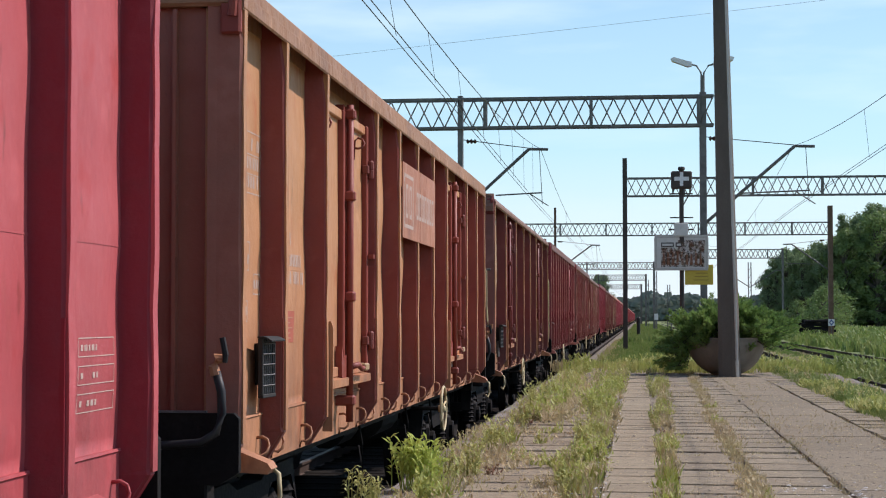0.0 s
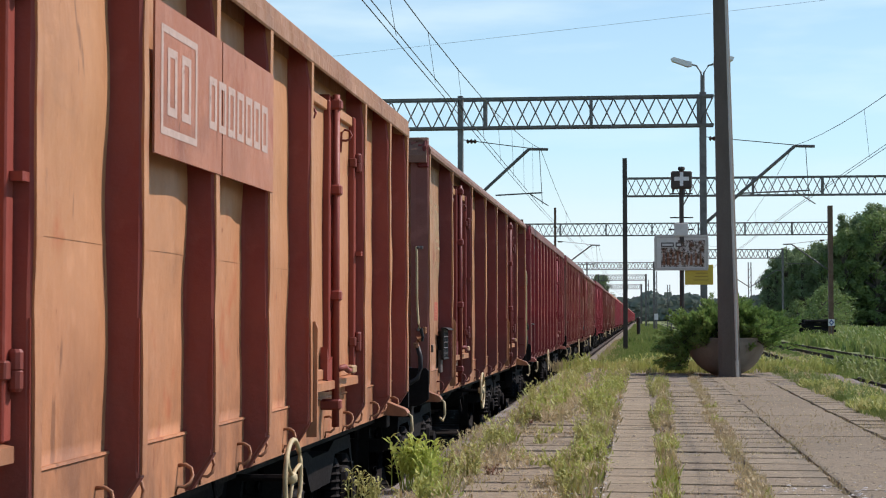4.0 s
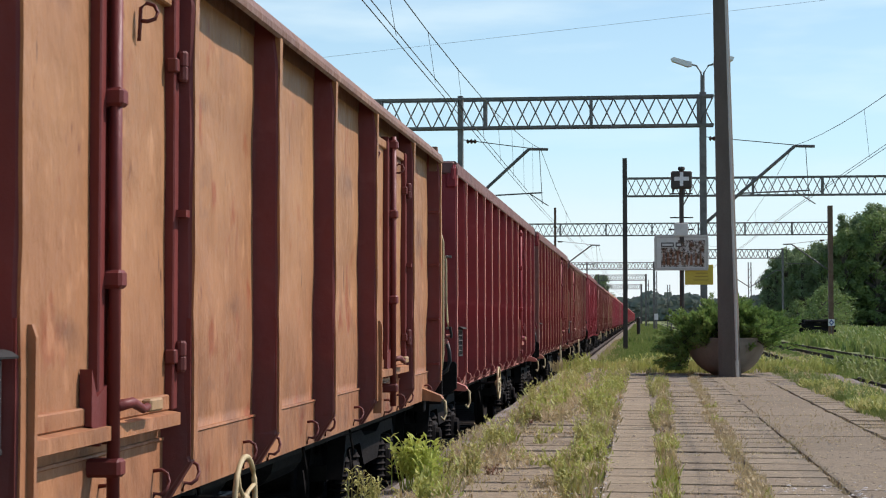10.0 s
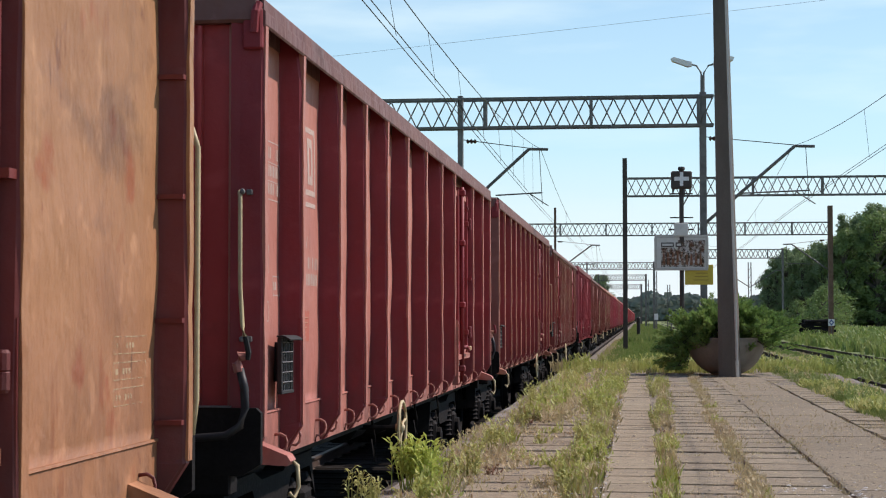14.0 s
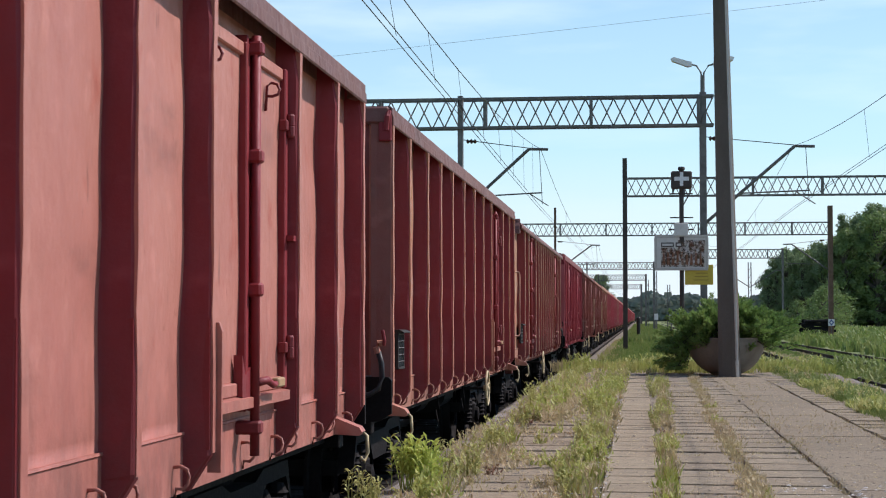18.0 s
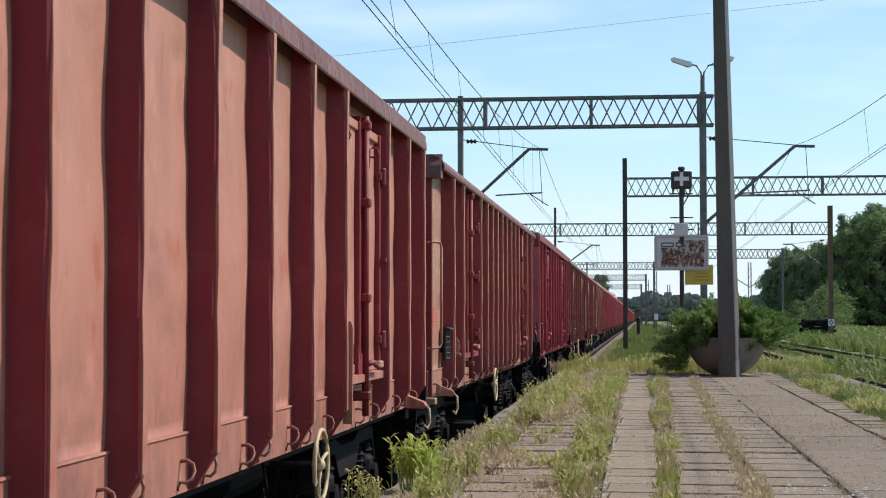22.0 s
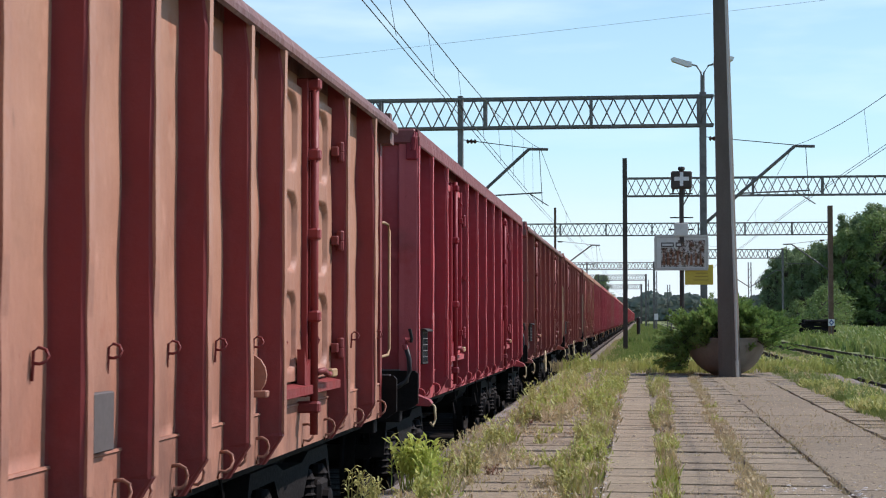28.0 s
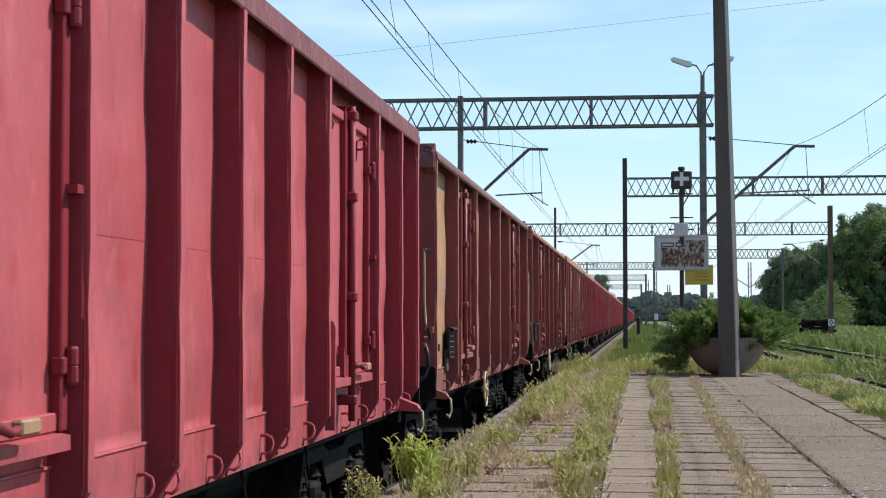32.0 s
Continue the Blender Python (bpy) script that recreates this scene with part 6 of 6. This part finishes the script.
    blades("track_grass", "grass between the far rails", M_GRASS, 16000, clumped(9.2, 10.1, 45, 200, 0.15, 26, 40), 0.12, 81, wide=0.02)
    blades("track_grass", "dry grass between the far rails", M_STRAW, 9000, clumped(6.9, 8.4, 45, 200, 0.2, 26, 41), 0.13, 82, wide=0.02)
    blades("track_grass", "thin grass between the rails", M_GRASS, 9000, clumped(4.2, 5.9, 30, 110, 0.2, 1, 20), 0.12, 66, wide=0.012)


weeds()


def litter(n, x0, x1, y0, y1, size, mat, label, seed):
    """Grit and small stones scattered on the paving, one mesh."""
    r = np.random.default_rng(seed)
    v, f = [], []
    for i in range(n):
        x, y = r.uniform(x0, x1), y0 + (y1 - y0) * r.random() ** 1.4
        q = size * (0.4 + r.random())
        b = len(v)
        a = r.uniform(0, 6.28)
        for k in range(4):
            t = a + k * 1.57 + r.uniform(-0.3, 0.3)
            v.append((x + math.cos(t) * q, y + math.sin(t) * q, 0.0))
        v.append((x, y, 0.004 + q * r.uniform(0.1, 0.25)))
        f += [(b + k, b + (k + 1) % 4, b + 4) for k in range(4)]
    tagged(thing("grit", label, "gravel", geo=Geo().add(v, f), mat=mat), kind="stuff")


litter(900, -0.6, -0.22, 9.0, 34, 0.014, M_ZINC, "pale pebbles beside the path", 7)
litter(3600, -1.5, 2.6, 8.5, 34, 0.010, M_KERB, "pale grit and small stones on the paving", 5)
litter(1800, -1.5, 2.6, 8.5, 34, 0.013, M_STRAW, "bits of dry straw and chaff on the paving", 6)
litter(260, 0.9, 2.5, 9.3, 11.6, 0.017, M_ZINC, "pale broken stones on the worn paving", 8)
litter(420, -1.2, 2.5, 8.5, 30, 0.013, M_BARK, "dark bits of bark and grit on the paving", 9)


def leafy_weed(h, n, seed, size, lean=0.45, bare=0.25, root_spread=0.16, wide=1.0, droop=0.25, lift=0.9):
    """A bushy herb: stems with lance-shaped leaves."""
    rng = random.Random(seed)
    g = Geo()
    for s in range(n):
        a, ln = rng.uniform(0, math.tau), rng.uniform(0.05, lean) * h
        top = Vector((math.cos(a) * ln, math.sin(a) * ln, h * rng.uniform(0.65, 1.0)))
        root = Vector((rng.gauss(0, root_spread) * h, rng.gauss(0, root_spread) * h, 0))
        top += root
        pts = [root, root.lerp(top, 0.5) + Vector((0, 0, 0.06 * h)), top]
        g.tube(pts, [0.004, 0.003, 0.002], 4)
        for k in range(11):
            u = bare + (1 - bare) * k / 10
            c = pts[0].lerp(pts[1], u * 2) if u < 0.5 else pts[1].lerp(pts[2], u * 2 - 1)
            b = rng.uniform(0, math.tau)
            d = Vector((math.cos(b), math.sin(b), rng.uniform(0.1, lift))).normalized()
            side = d.cross(Vector((0, 0, 1))).normalized() * size * wide * rng.uniform(0.09, 0.16)
            l = size * rng.uniform(0.7, 1.2)
            m = c + d * l * 0.5 + Vector((0, 0, 0.01))
            t = c + d * l - Vector((0, 0, size * droop))
            g.add([c, m - side, t, m + side], [(0, 1, 2, 3)])
    return g


WEED_KINDS = [leafy_weed(0.39, 34, 1, 0.075, 0.22, 0.40, 0.13, 1.25, 0.05, 1.5).mesh("weed_plant", M_FRESH), leafy_weed(0.26, 9, 2, 0.06).mesh("weed_plant", M_WEED),
              leafy_weed(0.32, 6, 3, 0.05).mesh("weed_plant", M_WEED), leafy_weed(0.2, 8, 4, 0.05).mesh("weed_plant", M_GRASS),
              leafy_weed(0.30, 8, 5, 0.065, 0.25, 0.15, 0.12).mesh("weed_plant", M_WEED), leafy_weed(0.22, 7, 6, 0.055, 0.5, 0.3, 0.12).mesh("weed_plant", M_STRAW),
              leafy_weed(0.12, 9, 7, 0.035, 0.6, 0.3, 0.2).mesh("weed_plant", M_RUST)]


def weed_plants():
    rng = random.Random(12)
    spots = [(0, -1.45, 10.8, 0.98), (0, -1.37, 10.95, 0.72), (4, -1.62, 9.6, 0.95), (4, -1.56, 9.75, 0.7), (1, -1.54, 9.85, 0.9), (5, -1.2, 10.6, 0.6), (6, -1.05, 11.9, 0.9), (1, -1.28, 11.6, 0.6), (4, -1.36, 11.9, 0.9), (4, -1.25, 12.8, 0.7), (1, -1.33, 13.4, 1.0), (4, -0.45, 10.4, 0.7), (5, -0.38, 10.9, 0.9), (4, -1.20, 13.9, 0.9), (5, -1.32, 12.2, 0.8), (4, -1.26, 16.5, 0.9), (4, -1.29, 20.6, 1.2), (4, -1.27, 20.3, 1.0), (4, -1.24, 22.4, 1.0), (4, -1.26, 18.2, 0.8), (1, -1.28, 18.8, 0.8), (4, -1.26, 24.5, 1.0), (1, -1.28, 27.5, 0.9), (5, -0.50, 12.6, 0.8), (5, -0.62, 11.0, 0.7), (2, 3.0, 21.0, 1.0), (4, -1.30, 14.6, 0.7), (4, -1.28, 15.3, 0.6), (6, -1.22, 12.3, 0.8)]
    for i in range(90):
        spots.append((rng.choice((1, 2, 3, 4, 4, 5, 6)), rng.choice((-1.27, -1.22, -1.15, -0.36, -0.42, -0.48, 0.18, 0.19)) + rng.gauss(0, 0.04), rng.uniform(11.2, 36), rng.uniform(0.4, 0.9)))
    for i in range(60):
        spots.append((rng.choice((1, 3, 4, 5)), rng.uniform(2.6, 3.25), rng.uniform(14, 38), rng.uniform(0.5, 1.0)))
    for k, x, y, s in spots:
        o = new("weed_plant", WEED_KINDS[k])
        o.matrix_basis = pose(x, y, -0.05 if x > P_L else -0.3, 0, 0, rng.uniform(0, 360)) @ Matrix.Scale(s, 4)
        tagged(o, "bright green leafy weed at the platform edge" if k == 0 else "small yellow-green weed growing between slabs", "weed", "weeds on the platform")


weed_plants()


def tree(height, spread, seed, mat, leaf=0.6, count=5200, label="dense green broad-leaved tree at the wood's edge"):
    """Tapered trunk, forking limbs, and a crown of many small leaves in uneven clumps."""
    rng = random.Random(seed)
    t = thing("tree", label, "tree", group="trees of the wood")
    wood = Geo()
    wood.tube([(0, 0, -0.3), (0.1, 0.05, height * 0.3), (-0.1, 0.1, height * 0.6), (0.05, 0, height * 0.92)], [height * 0.018, height * 0.014, height * 0.009, height * 0.003], 7)
    clumps = []
    for k in range(80):
        u = rng.uniform(0.06, 1.0)
        a = rng.uniform(0, math.tau)
        r = spread * (math.sin(math.pi * min(1, 0.22 + u * 0.76)) ** 0.8) * rng.uniform(0.35, 1.12)
        c = Vector((math.cos(a) * r, math.sin(a) * r, height * u))
        clumps.append((c, spread * rng.uniform(0.14, 0.42)))
        wood.tube([(0, 0, max(0.4, height * u * 0.75)), (c.x * 0.5, c.y * 0.5, height * u * 0.9), tuple(c)], [height * 0.007, height * 0.004, height * 0.001], 5)
    v, f = [], []
    for i in range(count):
        c, r = clumps[i % len(clumps)]
        d = Vector((rng.gauss(0, 1), rng.gauss(0, 1), rng.gauss(0, 0.8)))
        d = d.normalized() * r * (rng.random() ** 0.35) * rng.uniform(0.8, 1.15)
        p = c + d
        n = (d.normalized() + Vector((rng.gauss(0, 0.6), rng.gauss(0, 0.6), rng.gauss(0.3, 0.6)))).normalized()
        s = n.orthogonal().normalized()
        s = Matrix.Rotation(rng.uniform(0, 6), 3, n) @ s
        q = n.cross(s)
        l, w = leaf * rng.uniform(0.6, 1.3), leaf * rng.uniform(0.35, 0.7)
        b = len(v)
        v += [p - s * l * 0.5, p + q * w * 0.5, p + s * l * 0.5, p - q * w * 0.5]
        f.append((b, b + 1, b + 2, b + 3))
    part("trunk", wood, M_BARK, t)
    part("crown", Geo().add(v, f), mat, t)
    return t


def wood():
    """The wood's edge: bushy trees that step up from a thin corner to a tall stand, shrubs along the foot."""
    rng = random.Random(31)
    kinds = [tree(17, 4.2, 1, M_LEAF, 0.46, 9000), tree(19, 4.6, 2, M_LEAF, 0.46, 9000), tree(14, 3.8, 3, M_LEAF_P, 0.42, 8000), tree(16, 3.6, 4, M_LEAF_P, 0.42, 8000),
             tree(6, 3.0, 5, M_LEAF_P, 0.32, 2600, "low pale green shrub before the wood"), tree(20, 2.3, 6, M_LEAF, 0.40, 7000, "slender tall tree standing out of the wood")]
    full = (17, 19, 14, 16, 6, 20)
    edge = [(22.6, 11.2), (24.4, 13.6), (26.2, 14.6), (28.0, 13.8), (29.6, 15.2), (31.4, 15.0), (33.2, 16.2), (35.0, 18.2), (37.0, 19.0), (38.6, 20.4), (40.4, 22.0), (42.4, 21.0), (44.6, 20.4), (47.0, 21.5), (50.0, 20.5), (54.0, 21.5)]
    spots = []
    for x, h in edge:
        k = rng.choice((0, 1, 2, 3))
        spots.append((k, x + rng.uniform(-0.5, 0.5), 300 + rng.uniform(-5, 5), h * 0.93 / full[k]))
        k = rng.choice((0, 1, 0, 1))
        spots.append((k, x * 1.05 + rng.uniform(0.4, 1.6), 313 + rng.uniform(-4, 4), h * 0.98 / full[k]))
        k = rng.choice((0, 1))
        spots.append((k, x * 1.10 + rng.uniform(0.8, 2.5), 327 + rng.uniform(-5, 5), h * 1.0 / full[k]))
    spots += [(5, 40.6, 304, 1.06), (5, 42.0, 308, 0.98), (5, 35.6, 302, 0.95), (4, 28.4, 268, 1.05), (4, 30.4, 276, 1.25), (4, 26.0, 284, 0.8), (4, 32.2, 284, 0.9)]
    spots += [(0, -11 - 1.5 * i + rng.uniform(-1, 1), 520 + 9 * i, 0.8 + rng.uniform(-0.15, 0.1)) for i in range(5)]
    used = set()
    for k, x, y, s in spots:
        m = pose(x, y, GROUND, 0, 0, rng.uniform(0, 360))
        if k in used:
            o = copy_thing(kinds[k], m)
        else:
            o = kinds[k]
            o.matrix_basis = m
            used.add(k)
        o.scale = (s, s, s * rng.uniform(0.96, 1.04))


wood()


def far_things():
    """Small things beyond the platform: a heap of old sleepers, a diamond sign, far masts and signals."""
    h = thing("sleeper_heap", "dark heap of old tarred sleepers in the grass", "wood pile", at=pose(15.2, 148, GROUND))
    rng = random.Random(6)
    for i in range(24):
        part("sleeper", Geo().box(-1.25, 1.25, -0.13, 0.13, 0, 0.22, 0.02), M_UNDER, h, at=pose(rng.uniform(-0.35, 0.35), -0.4 + (i % 4) * 0.29, (i // 4) * 0.3, rng.uniform(-5, 5), rng.uniform(-7, 7), rng.uniform(-9, 9)))
    d = thing("diamond_sign", "small white sign with a blue diamond on the mast", "railway sign", at=pose(14.68, 132.4, 0.75))
    part("plate", Geo().box(-0.24, 0.24, -0.01, 0.01, -0.26, 0.26), M_LAMP, d)
    part("diamond", Geo().prism([(0, -0.24), (0.2, 0), (0, 0.24), (-0.2, 0)], -0.02, -0.012), M_BLUE, d)
    part("diamond_centre", Geo().prism([(0, -0.12), (0.1, 0), (0, 0.12), (-0.1, 0)], -0.03, -0.0215), M_LAMP, d)
    part("sign_post", Geo().box(-0.03, 0.03, 0.011, 0.05, -1.6, 0.2), M_STEEL, d)
    board = thing("loose_board", "pale board lying beside the rail", "board", geo=Geo().box(-0.22, 0.22, 0, 7.5, -0.02, 0.24, 0.01), mat=M_ZINC, at=pose(7.7, 52.5, GROUND, 0, 0, 8.3))
    for x, y, top, lab in ((2.1, 225, 6.2, "far grey steel lattice mast"), (4.0, 235, 4.6, "far thin steel lattice mast"), (13.6, 212, 6.9, "far steel mast with arms"), (1.35, 285, 6.4, "far dark steel lattice mast")):
        m = thing("line_mast", lab, "mast", at=pose(x, y, GROUND), group="far masts")
        for e in (-0.17, 0.17):
            part("upright", Geo().box(e - 0.06, e + 0.06, -0.06, 0.06, -0.2, top + 1.9), M_STEEL, m)
        for k in range(9):
            part("lacing", Geo().tube([(-0.17, 0, k * (top + 1.5) / 9), (0.17, 0, (k + 1) * (top + 1.5) / 9)], 0.03, 4), M_STEEL, m)
        if x > 10:
            for e in (-1, 1):
                part("arm", Geo().tube([(0, 0, top - 1.2), (e * 3.2, 0, top + 0.9), (e * 4.0, 0, top + 0.9)], 0.06, 5), M_STEEL, m)
    for x, y in ((1.75, 180), (3.3, 178)):
        g = thing("track_marker", "small white marker plate on a short post", "railway sign", at=pose(x, y, GROUND), group="track markers")
        part("post", Geo().tube([(0, 0, -0.2), (0, 0, 2.0)], 0.05, 6), M_STEEL, g)
        part("plate", Geo().box(-0.2, 0.2, -0.08, -0.05, 1.7, 2.35), M_LAMP, g)
    b = thing("signal_post", "short black signal post beside the track", "railway signal", geo=Geo().lathe([(0.16, -0.2), (0.16, 1.4), (0.2, 1.42), (0.2, 1.9), (0.1, 2.0)], 10), mat=M_BLACK, at=pose(-0.1, 150, GROUND))


far_things()


def far_woods():
    """The dark line of woods on the horizon: ragged masses of leaf clumps, greyed for haze."""
    rng = np.random.default_rng(77)
    n = 15000
    x = -420 + 1100 * rng.random(n)
    y = 900 + 50 * rng.random(n)
    crest = 11.5 + 2.6 * np.sin(x * 0.021) + 1.8 * np.sin(x * 0.083 + 1) + 1.3 * np.sin(x * 0.29) + rng.normal(0, 0.8, n)
    z = GROUND + crest * rng.random(n) ** 0.6
    v = np.zeros((n, 4, 3))
    s = 1.3 + 1.7 * rng.random(n)
    a = rng.random(n) * math.tau
    for k in range(4):
        b = a + k * math.tau / 4
        v[:, k, 0] = x + np.cos(b) * s
        v[:, k, 1] = y + rng.normal(0, 0.8, n)
        v[:, k, 2] = z + np.sin(b) * s * 0.7
    me = bpy.data.meshes.new("far_woods")
    me.from_pydata(v.reshape(-1, 3).tolist(), [], (np.arange(n)[:, None] * 4 + np.arange(4)[None, :]).tolist())
    me.materials.append(M_HAZELEAF)
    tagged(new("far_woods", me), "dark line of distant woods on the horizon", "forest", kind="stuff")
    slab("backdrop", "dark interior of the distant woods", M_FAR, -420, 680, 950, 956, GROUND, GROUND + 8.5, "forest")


far_woods()
paving()


# ---- what moves ----
def motions():
    """The train runs towards the camera, gathering speed; the wheels roll with it."""
    for w, y in zip(train, START):
        walk(w, [(t, pose(TRACK, y - run(t), RAIL)) for t in range(0, 33)])
    for w, d in SPIN:
        walk(w, [(k * 0.2, pose(0, d, 0.46, math.degrees(run(k * 0.2) / 0.46), 0, 0)) for k in range(161)])


motions()
